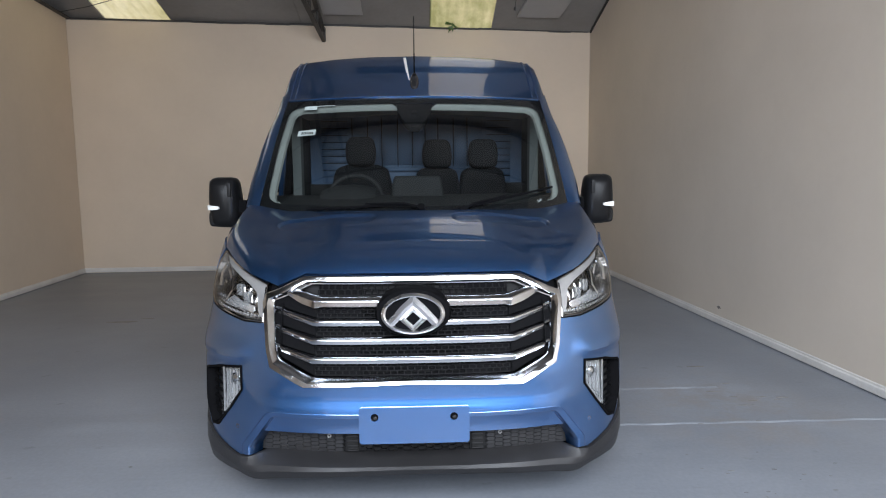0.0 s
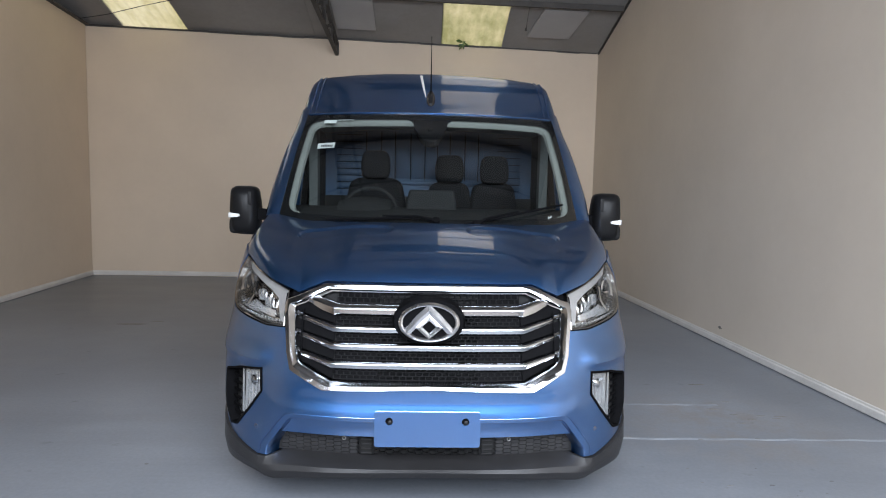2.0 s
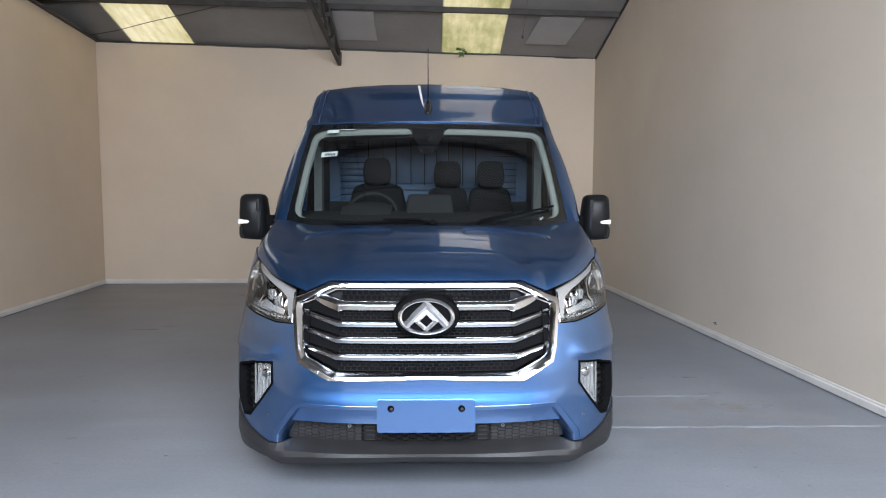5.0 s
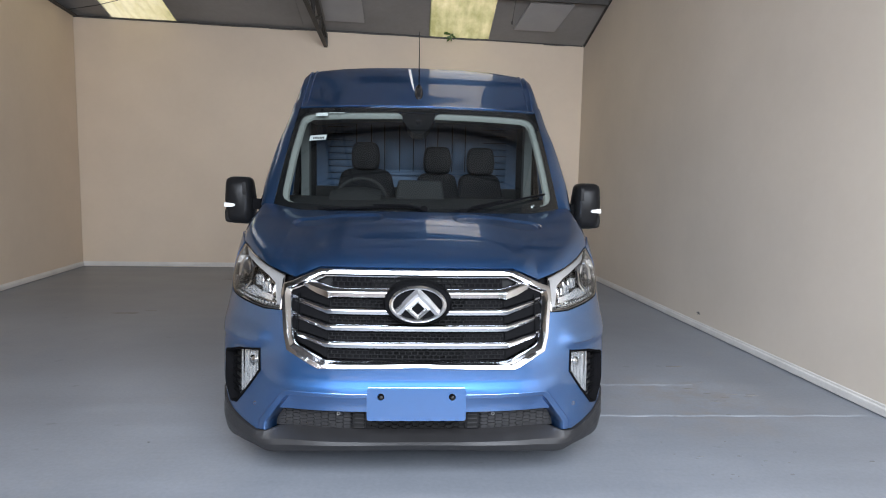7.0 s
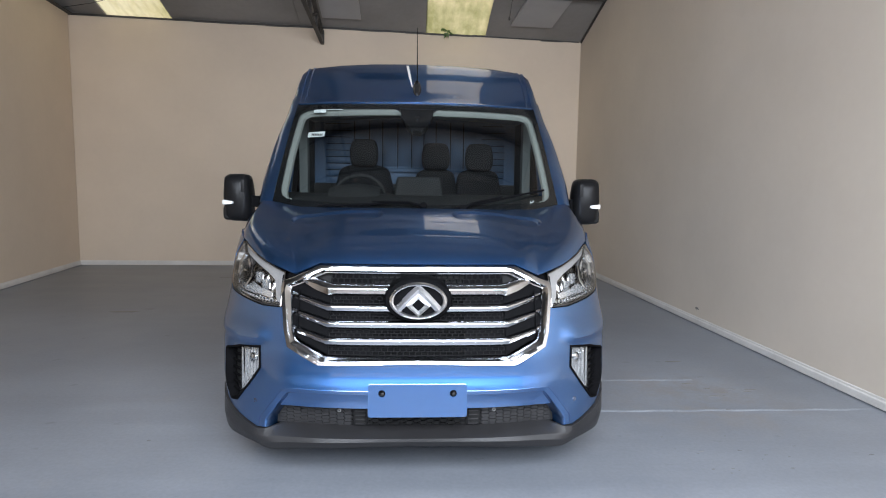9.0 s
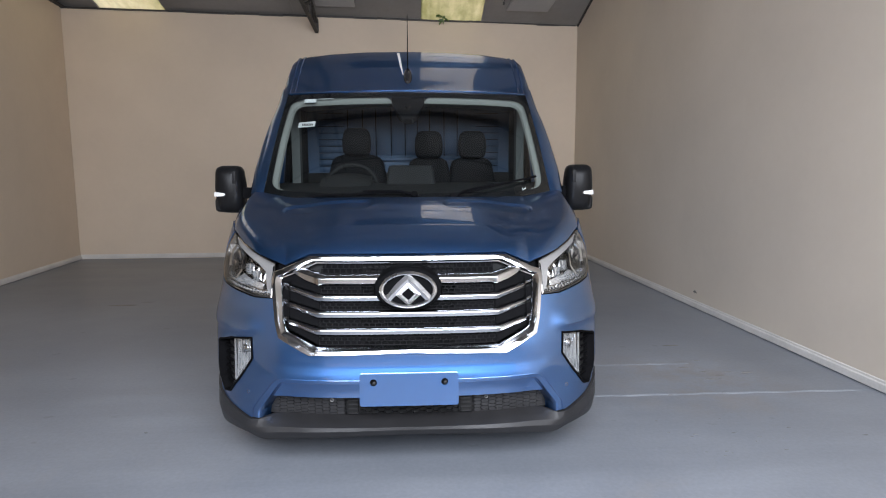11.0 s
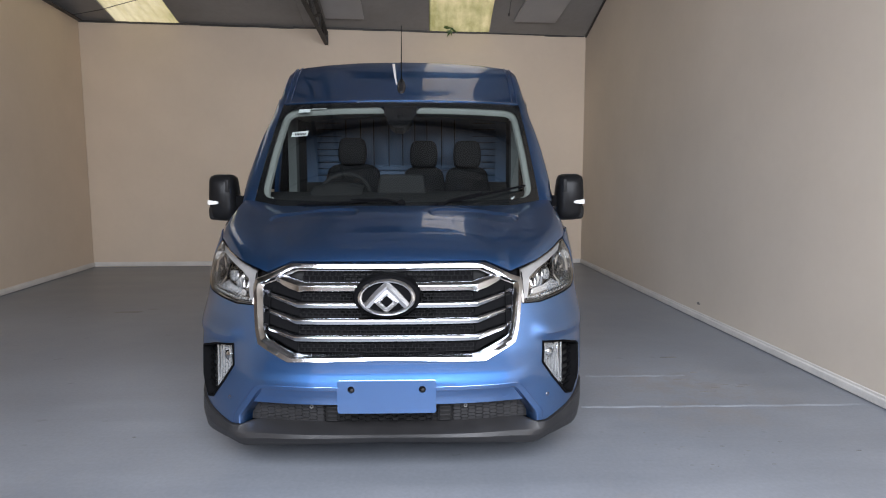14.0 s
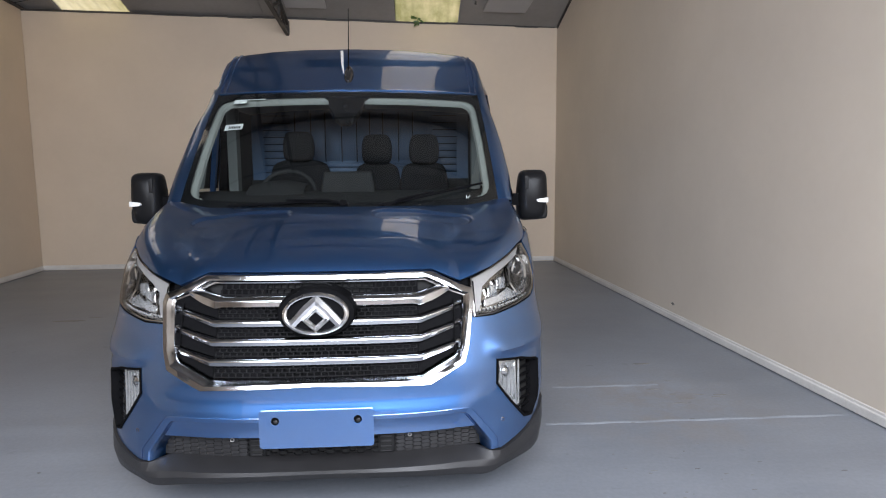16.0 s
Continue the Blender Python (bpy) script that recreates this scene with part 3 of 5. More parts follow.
def hood_point(u, v):
    s, a = (1 if u >= 0 else -1), abs(u)
    p, q = hood_front(a), hood_back(a)
    # the front edge's corners fade out up the bonnet
    half = min(0.14 * ease(v / 0.35), a, 1 - a)
    p = sum((hood_front(a + half * k / 3) for k in range(-3, 4)), Vector()) / 7
    w = p.lerp(q, v)
    swell = v * (1 - v)
    fall = 0.235 * (1 - 0.38 * a ** 3)
    w.z += 0.27 * v * (1 - v) ** 8 * (1 - 0.6 * a ** 4)
    w.z += 0.27 * v * (1 - v) ** 5 * ease((a - 0.46 - 0.22 * v) / 0.12) * (1 - 0.5 * a ** 6)
    w.z += swell * fall + 0.006 * math.sin(math.pi * v) * (1 - a)
    # raised middle between two creases
    crease = 1 / (1 + math.exp((a - 0.56) * 34))
    w.z += 0.012 * crease * min(1, v * 4) * min(1, (1 - v) * 6)
    # shallow pressed pockets before the cowl
    d = math.hypot(max(0.0, abs(w.x - 0.48) - 0.20), (w.y - 0.12 * w.x * w.x - 0.655) * 0.9)
    w.z -= 0.014 * ease((0.070 - d) / 0.013)
    w.x *= s
    return w


us = sorted(set([round(-1 + i / 110, 4) for i in range(221)] + [-0.62, 0.62]))
vs = [0, 0.01, 0.025] + [i / 110 for i in range(5, 111)]
part("bonnet", rim(facing(loft([[hood_point(u, v) for u in us] for v in vs]), (0, -0.5, 1)), 0.012), PAINT, van, angle=50)

# upper wing between bonnet edge and side
for s in (1, -1):
    loops = []
    for v in [i / 14 for i in range(15)]:
        p = hood_point(1.0, v)
        y = p.y
        b = Vector((HW - 0.05 + 0.035 * v, max(y + 0.10, 0.88), min(1.18 + 0.02 * v, p.z - 0.005)))
        m = Vector((b.x - 0.012, (p.y + b.y) / 2, (p.z + b.z) / 2 + 0.02))
        loops.append([Vector((s * c.x, c.y, c.z)) for c in (p, p.lerp(m, 0.5) + Vector((0.006, 0, 0.004)), m, m.lerp(b, 0.5) + Vector((0.004, 0, 0)), b, b + Vector((0, 0, -0.1)))])
    part("wing", facing(loft(loops), (s, -0.3, 0.4)), PAINT, van, angle=60)

# ---- the van: cab and body ----
WB = [(0, 0.905, 1.375), (0.955, 1.10, 1.400)]   # windscreen foot, middle and corner
WT = [(0, 1.66, 2.150), (0.905, 1.80, 2.140)]    # windscreen head


def screen_point(u, v, inset=0.0):
    """The windscreen's curved surface, u in -1..1 across, v in 0..1 up."""
    w0, w1 = WB[1][0], WT[1][0]
    x = u * (w0 + (w1 - w0) * v)
    a = abs(u)
    yb = WB[0][1] + (WB[1][1] - WB[0][1]) * (0.75 * a ** 2 + 0.25 * a ** 6)
    yt = WT[0][1] + (WT[1][1] - WT[0][1]) * (0.75 * a ** 2 + 0.25 * a ** 6)
    zb = WB[0][2] + (WB[1][2] - WB[0][2]) * a ** 2
    zt = WT[0][2] + (WT[1][2] - WT[0][2]) * a ** 2
    y, z = yb + (yt - yb) * v, zb + (zt - zb) * v
    b = 4 * v * (1 - v) * 0.025
    return Vector((x, y - b * 0.7 + inset * 0.7, z + b * 0.7 - inset * 0.7))


us = [-1 + i / 24 for i in range(49)]
screen = part("windscreen", facing(loft([[screen_point(u, v) for u in us] for v in [i / 20 for i in range(21)]])), GLASS, van, "clear curved windscreen")
screen.visible_shadow = False


def screen_ring(name, outer, inner, inset, material, label="", n=12, thick=0.0):
    """A band on the windscreen between two outlines in (u, v)."""
    k = len(outer)
    A, B = [], []
    for i in range(k):
        a0, a1, b0, b1 = outer[i], outer[(i + 1) % k], inner[i], inner[(i + 1) % k]
        for j in range(n):
            t = j / n
            A.append((a0[0] + (a1[0] - a0[0]) * t, a0[1] + (a1[1] - a0[1]) * t))
            B.append((b0[0] + (b1[0] - b0[0]) * t, b0[1] + (b1[1] - b0[1]) * t))
    loops = []
    for m in (0, 0.33, 0.67, 1):
        loops.append([screen_point(a[0] + (b[0] - a[0]) * m, a[1] + (b[1] - a[1]) * m, inset + thick * (m - 0.0)) for a, b in zip(A, B)])
    return part(name, facing(loft(loops, True)), material, van, label)


FRIT_OUT = rounded([(-1, 0), (-0.6, 0), (0, 0), (0.6, 0), (1, 0), (1, 0.5), (1, 1), (0.6, 1), (0, 1), (-0.6, 1), (-1, 1), (-1, 0.5)], 0.004)
FRIT_IN = rounded([(-0.955, 0.055), (-0.6, 0.05), (0, 0.048), (0.6, 0.05), (0.955, 0.055), (0.962, 0.5), (0.955, 0.918), (0.6, 0.930), (0, 0.934), (-0.6, 0.930), (-0.955, 0.918), (-0.962, 0.5)], 0.10)
screen_ring("screen_border", FRIT_OUT, FRIT_IN, 0.005, GLOSSBLACK, n=3)

# pillars beside the windscreen
PIL = [(1.045, 1.16, 1.405), (1.062, 1.34, 1.56), (1.038, 1.545, 1.775), (0.990, 1.77, 2.03), (0.958, 1.885, 2.19)]


def pillar_edge(v):
    k = [0, 0.22, 0.5, 0.82, 1.0]
    return Vector([float(np.interp(v, k, [p[i] for p in PIL])) for i in range(3)])


# roof section
SEC = [(0, 2.535), (0.35, 2.53), (0.62, 2.516), (0.80, 2.497), (0.885, 2.478), (0.928, 2.446), (0.970, 2.36), (1.036, 2.20), (1.058, 2.08), (1.068, 1.85), (1.075, 1.5), (1.075, 1.2), (1.075, 0.8), (1.06, 0.45), (1.03, 0.38)]


def sec_at(t, n=5):
    """Roof half-section from crown (t = 0) to the corner crease (t = 1)."""
    xs, zs = [p[0] for p in SEC[:n]], [p[1] for p in SEC[:n]]
    d = np.concatenate([[0], np.cumsum(np.hypot(np.diff(xs), np.diff(zs)))])
    return float(np.interp(t * d[-1], d, xs)), float(np.interp(t * d[-1], d, zs))


def brow_point(u, v):
    """From the windscreen's head up on to the roof."""
    a, s = abs(u), (1 if u >= 0 else -1)
    p = screen_point(a, 1.0)
    x, z = sec_at(a)
    yq = 2.20 + 0.05 * a ** 2
    q = Vector((x, yq, z))
    c1 = p + Vector((0.0, 0.19, 0.153 * (1 - 0.12 * a ** 4)))
    c2 = q + Vector((0, -0.17, -0.052 * (1 - a ** 4)))
    w = p * (1 - v) ** 3 + c1 * 3 * v * (1 - v) ** 2 + c2 * 3 * v * v * (1 - v) + q * v ** 3
    w.x *= s
    return w


us = [-1 + i / 30 for i in range(61)]
part("roof_brow", facing(loft([[brow_point(u, v) for u in us] for v in [i / 18 for i in range(19)]]), (0, -1, 1)), PAINT, van, angle=60)
loops = []
for y in (0, 0.4, 1.2, 2.4, 3.5):
    loops.append([Vector((math.copysign(sec_at(abs(u))[0], u), (2.20 + 0.05 * u * u) + (y if y else 0), sec_at(abs(u))[1])) for u in us])
part("roof", facing(loft(loops), (0, 0, 1)), PAINT, van, angle=60)

lip = []
for dy, dz in ((0.012, 0.012), (-0.006, 0.006), (-0.011, 0.002), (-0.009, -0.003), (0.004, -0.009)):
    lip.append([screen_point(u * 0.985, 1.0) + Vector((0, dy, dz)) for u in us])
part("brow_lip", facing(loft(lip), (0, -1, 0.2)), PAINT, van, angle=60)
for s in (1, -1):
    for u in (0.945, 0.99):
        part("roof_bead", tube([brow_point(s * u, v) + Vector((0, -0.001, 0.002)) for v in [i / 16 for i in range(17)]], 0.006, 6), PAINT, van, angle=70)

for s in (1, -1):
    loops = []
    for i in range(17):
        v = i / 16
        a, b = screen_point(1.0, v), pillar_edge(v)
        k = 1 - ease((v - 0.6) / 0.4)
        m = a.lerp(b, 0.55) + Vector((0.022, -0.012, 0.012)) * k + Vector((0.004, 0, 0))
        row = [a, a.lerp(m, 0.5) + Vector((0.004, -0.006, 0.004)) * k, m, m.lerp(b, 0.6) + Vector((0.006, 0, 0)) * k, b, Vector((b.x, b.y + 0.10, b.z - 0.03))]
        loops.append([Vector((s * c.x, c.y, c.z)) for c in row])
    goal = [Vector((SEC[4 + i][0], 2.245, SEC[4 + i][1])) for i in range(4)]
    goal = [goal[0], goal[1], goal[2], goal[2].lerp(goal[3], 0.6), goal[3]]
    for w in [i / 10 for i in range(1, 11)]:
        a = brow_point(1.0, w)
        b = Vector(PIL[-1]).lerp(goal[4], w)
        row = [a.lerp(b, k) + (g - goal[0].lerp(goal[4], k)) * ease(w * 2.4) for k, g in zip((0, 0.275, 0.55, 0.82, 1), goal)] + [Vector((b.x, b.y + 0.10, b.z - 0.03))]
        loops.append([Vector((s * c.x, c.y, c.z)) for c in row])
    part("pillar", facing(loft(loops), (s, -1, 0.3)), PAINT, van, angle=60)

# body sides behind the cab, doors, tail
for s in (1, -1):
    side = [(x, z) for x, z in SEC[4:]]
    ys = [2.24, 2.9, 4.2, 5.8]
    part("body_side", facing(loft([[(s * x, y, z) for x, z in side] for y in ys]), (s, 0, 0)), PAINT, van, angle=60)
    low = [(1.062, 1.47), (1.075, 1.2), (1.075, 0.8), (1.06, 0.45)]
    door = part("cab_door", rim(facing(loft([[(s * x, y, z) for x, z in low] for y in (1.28, 1.6, 1.9, 2.235)]), (s, 0, 0)), 0.03), PAINT, van)
    wnd = [(1.34, 1.49), (1.66, 1.80), (1.90, 2.06), (2.16, 2.10), (2.16, 1.49)]
    bmw = bmesh.new()
    bmw.faces.new([bmw.verts.new((s * (1.055 - 0.10 * max(0, z - 1.49)), y, z)) for y, z in wnd])
    pane = part("side_window", facing(bmw, (s, 0, 0)), GLASS, door, smooth=False)
    pane.visible_shadow = False
    bpl = closed_out(loft([[(s * 1.045, 2.16, 1.47), (s * 1.045, 2.25, 1.47), (s * 0.99, 2.25, 1.47), (s * 0.99, 2.16, 1.47)], [(s * 0.985, 2.14, 2.2), (s * 0.985, 2.25, 2.2), (s * 0.93, 2.25, 2.2), (s * 0.93, 2.14, 2.2)]], True, True))
    part("door_post", bpl, BLACK, van)
bmt = bmesh.new()
full = [(-x, z) for x, z in reversed(SEC)] + SEC[1:]
bmt.faces.new([bmt.verts.new((x, 5.8, z)) for x, z in full])
part("tail_panel", facing(bmt, (0, 1, 0)), PAINT, van, smooth=False)
# added plate, out of view: keeps light off the floor below the bumper
part("underside_light_block", box(-0.86, 0.86, 0.16, 1.9, 0.235, 0.262, 0.008), BLACK, van)
part("underbody", box(-0.98, 0.98, 0.55, 5.75, 0.30, 0.48, 0.02), BLACK, van)

# ---- the van: grille ----
def grille_depth(z):
    return float(np.interp(z, [0.65, 1.10], [-0.052, -0.006]))


def on_grille(q, z, d=0.0):
    """A point of the grille, which stands more upright than the nose round it."""
    g = grille_depth(z)
    k = 1 + g / 3.0
    return on_nose(q * k, 1.53 + (z - 1.53) * k, g + d)


FACETS = [(0, 0.05), (0, 0.0), (0.05, -0.013), (0.12, -0.016), (0.54, -0.0145), (0.62, -0.008), (0.80, 0.010), (0.92, 0.014), (1, 0.024), (1, 0.06)]
rings = []
for k, d in FACETS:
    loop = [(a[0] + (b[0] - a[0]) * k, a[1] + (b[1] - a[1]) * k) for a, b in zip(FRAME_OUT, FRAME_IN)]
    # along the top the outer edge stands proud, so that the face looks forward
    rings.append([on_grille(q, z, d - (0.008 * ease((z - 1.04) / 0.04) if k < 0.3 else 0.0)) for q, z in even(sym(loop), 6)])
grille = part("grille_frame", closed_out(loft(rings, True)), CHROME, van, "polished chrome grille surround", angle=42)


def grille_sheet(name, outline, material, depth, parent, step=0.04, label=""):
    bm = sheet(outline, lambda a, b: on_grille(a, b, depth), step)
    return part(name, rim(bm, 0.004), material, parent, label)


# near-black sheet gives the shade behind the bars
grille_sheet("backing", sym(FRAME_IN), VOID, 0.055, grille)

BARS = [(1.006, 0.046), (0.918, 0.033), (0.840, 0.033), (0.759, 0.033)]


def bar_z(q, z0):
    return z0 + max(0.0, (abs(q) - 0.452) / 0.148) * 0.040


def chrome_bar(z0, h, q0, q1, n=26, back=0.0):
    qs = sorted(set([q0 + (q1 - q0) * i / n for i in range(n + 1)] + [k for k in (-0.452, 0.452) if q0 < k < q1]))
    loops = []
    for q in qs:
        end = max(0.0, (abs(q) - 0.452) / 0.148)
        hh = h * (1 - 0.25 * end)
        if h > 0.04:
            # the upper bar swells into a faceted arrowhead before its end
            hh = h * float(np.interp(abs(q), [0.13, 0.425, 0.452, 0.520, 0.598], [1.0, 1.0, 1.30, 1.25, 0.45]))
        sec = [(0.045, 0.42), (0.002, 0.5), (-0.012, 0.49), (-0.0175, 0.40), (-0.0185, 0.10), (-0.0170, 0.02), (-0.006, -0.36), (-0.0045, -0.45), (0.001, -0.5), (0.045, -0.4)]
        loops.append([on_grille(q, bar_z(q, z0) + c * hh, d + 0.018 * end + back) for d, c in sec])
    return closed_out(loft(loops, True, True))


for i, (z0, h) in enumerate(BARS):
    if i == 0:
        for a, b in ((-0.598, -0.13), (0.13, 0.598)):
            part("grille_bar", chrome_bar(z0, h, a, b, 16), CHROME, grille, angle=48)
    else:
        part("grille_bar", chrome_bar(z0, h, -0.600, 0.600), CHROME, grille, angle=48)
        e = (0.645, 0.638, 0.628)[i - 1]
        for s in (1, -1):
            part("bar_end", chrome_bar(z0 + 0.003, h * 0.95, *sorted((s * 0.610, s * e)), 3, 0.012), CHROME, grille, angle=48)

# plain dark end panels and slotted mesh between the bars
tops = [1.076] + [z - h / 2 for z, h in BARS]
bots = [BARS[0][0] + BARS[0][1] / 2] + [z + h / 2 for z, h in BARS[1:]] + [0.688]


def slot_mesh(z0, z1, rows, q_end=0.446, cell=0.031):
    """Rows of staggered slots: thin rails joined by short ties."""
    bm = bmesh.new()
    for r in range(rows + 1):
        z = z0 + (z1 - z0) * r / rows
        k = int(4 * q_end / cell)
        zig = 0.07 * (z1 - z0) / rows if 0 < r < rows else 0.0
        run = [(-q_end + 0.5 * cell * i, zig if (i + r) % 2 == 0 else -zig) for i in range(k + 1)]
        loft([[on_grille(q, z + e + a, d) for q, e in run] for a, d in ((0.0026, 0.05), (0.0020, 0.024), (-0.0020, 0.024), (-0.0026, 0.05))], bm=bm)
    for r in range(rows):
        za, zb = z0 + (z1 - z0) * r / rows, z0 + (z1 - z0) * (r + 1) / rows
        k = int(2 * q_end / cell)
        for i in range(k + 1):
            q = -q_end + cell * (i + 0.5 * (r % 2))
            if abs(q) > q_end:
                continue
            loft([[on_grille(q + a, z, d) for z in (za, zb)] for a, d in ((-0.005, 0.05), (-0.0035, 0.025), (0.0035, 0.025), (0.005, 0.05))], bm=bm)
    return bm


for i, (b, t) in enumerate(zip(bots, tops)):
    rows = 2 if i == 0 else 3
    part("grille_mesh", slot_mesh(b, t, rows), RAILBLACK, grille)
    for lp in ([(0.24, b), (0.446, b), (0.446, t), (0.24, t)], [(-0.446, b), (-0.24, b), (-0.24, t), (-0.446, t)]):
        grille_sheet("mesh_plate", lp, MESHBLACK, 0.031, grille, 0.05)
    if i:
        for s in (1, -1):
            up = 0.040
            out = (0.650, 0.645, 0.636, 0.618)[i - 1]
            ou = up * (1 + (out - 0.600) / 0.148)
            lp = [(0.446, t), (out, t + ou), (out, b + ou if i < 4 else b + 0.085), (0.446, b)]
            lp = lp if s > 0 else mirrored(lp)
            grille_sheet("end_panel", lp, MESHBLACK, 0.020, grille, 0.04)

# slim dark posts that part the bars from their outer ends
for s in (1, -1):
    part("grille_post", tube([on_grille(s * q, z, 0.004) for q, z in ((0.600, 0.775), (0.604, 0.88), (0.606, 1.000))], 0.0035, 6), BLACK, grille)

# badge
pod = []
for k, d in ((1.0, 0.05), (1.0, -0.03), (0.94, -0.055), (0.80, -0.062), (0.001, -0.066)):
    pod.append([on_grille(0.172 * k * math.cos(a), 0.966 + 0.112 * k * math.sin(a), d - 0.27 * 0.112 * k * math.sin(a)) for a in [i * 2 * math.pi / 40 for i in range(40)]])
badge = part("badge", closed_out(loft(pod, True)), BLACK, grille, "black oval badge carrier")


def oval(a, b, n=44, cz=0.966):
    return [(a * math.cos(i * 2 * math.pi / n), cz + b * math.sin(i * 2 * math.pi / n)) for i in range(n)]


ring = []
for k, d in ((1.0, -0.060), (1.0, -0.078), (0.97, -0.084), (0.92, -0.087), (0.87, -0.083), (0.855, -0.060)):
    ring.append([on_grille(x, z, d - 0.27 * (z - 0.966)) for x, z in oval(0.142 * k, 0.090 * (k if k == 1 else k - 0.03))])
part("badge_ring", closed_out(loft(ring, True)), BADGE, badge)


def badge_bar(outer, inner):
    """A bar of the badge, bevelled to a ridge between two outlines."""
    depth = lambda x, z, d: on_grille(x, z, d - 0.27 * (z - 0.966))
    rows = []
    for k, d in ((0, -0.060), (0, -0.076), (0.5, -0.086), (1, -0.076), (1, -0.060)):
        rows.append([depth(a[0] + (b[0] - a[0]) * k, a[1] + (b[1] - a[1]) * k, d) for a, b in zip(outer, inner)])
    return rows


arms = badge_bar([(-0.122, 0.926), (-0.055, 1.000), (0, 1.048), (0.055, 1.000), (0.122, 0.926)], [(-0.088, 0.912), (-0.040, 0.962), (0, 1.000), (0.040, 0.962), (0.088, 0.912)])
part("badge_mark", facing(loft(arms), (0, -1, 0)), BADGE, badge, angle=20)
lozenge = badge_bar([(0, 1.004), (0.064, 0.944), (0, 0.888), (-0.064, 0.944)], [(0, 0.976), (0.034, 0.945), (0, 0.914), (-0.034, 0.945)])
part("badge_mark", facing(loft(lozenge, True), (0, -1, 0)), BADGE, badge, angle=20)

# ---- the van: head lamps, fog lamps ----
def inset(loop, d):
    """Moves every edge of an outline inwards by d."""
    n = len(loop)
    area = sum(loop[i][0] * loop[(i + 1) % n][1] - loop[(i + 1) % n][0] * loop[i][1] for i in range(n))
    sg = 1 if area > 0 else -1
    out = []
    for i in range(n):
        p, a, b = Vector(loop[i]), Vector(loop[i - 1]), Vector(loop[(i + 1) % n])
        e1, e2 = (p - a).normalized(), (b - p).normalized()
        n1, n2 = Vector((-e1.y, e1.x)) * sg, Vector((-e2.y, e2.x)) * sg
        m = (n1 + n2)
        m = m / max(0.5, m.dot(n1))
        out.append(tuple(p + m * d))
    return out


def disc_on(q, z, r, depth, thick, n=20, dome=0.0):
    """A round boss on the nose, facing along its normal."""
    c = on_nose(q, z, depth)
    nn = (on_nose(q, z, depth - 0.01) - c).normalized()
    a = nn.cross(Vector((0, 0, 1))).normalized()
    b = a.cross(nn)
    loops = []
    for k, h in ((1.0, -thick), (1.0, 0.0), (0.86, dome * 0.3), (0.6, dome * 0.7), (0.3, dome * 0.95), (0.02, dome)):
        loops.append([c + nn * h + (a * math.cos(t) + b * math.sin(t)) * r * k for t in [i * 2 * math.pi / n for i in range(n)]])
    return closed_out(loft(loops, True, True))


def ring_on(q, z, r0, r1, depth, thick, n=24):
    c = on_nose(q, z, depth)
    nn = (on_nose(q, z, depth - 0.01) - c).normalized()
    a = nn.cross(Vector((0, 0, 1))).normalized()
    b = a.cross(nn)
    loops = []
    for r, h in ((r1, -thick), (r1, 0), ((r0 + r1) / 2, thick * 0.3), (r0, 0), (r0, -thick)):
        loops.append([c + nn * h + (a * math.cos(t) + b * math.sin(t)) * r for t in [i * 2 * math.pi / n for i in range(n)]])
    return closed_out(loft(loops, True))


def block_on(q, z, w, h, depth, thick, bev=0.004):
    """A small rounded block set on the nose."""
    c = on_nose(q, z, depth)
    nn = (on_nose(q, z, depth - 0.01) - c).normalized()
    a = Vector((0, 0, 1)).cross(nn).normalized()
    b = nn.cross(a)
    bm = box(-w / 2, w / 2, -h / 2, h / 2, 0, thick, bev)
    bm.transform(Matrix((a.to_4d(), b.to_4d(), nn.to_4d(), (0, 0, 0, 1))).transposed())
    for v in bm.verts:
        v.co += c
    return bm


def flip(loop, s):
    return loop if s > 0 else mirrored(loop)


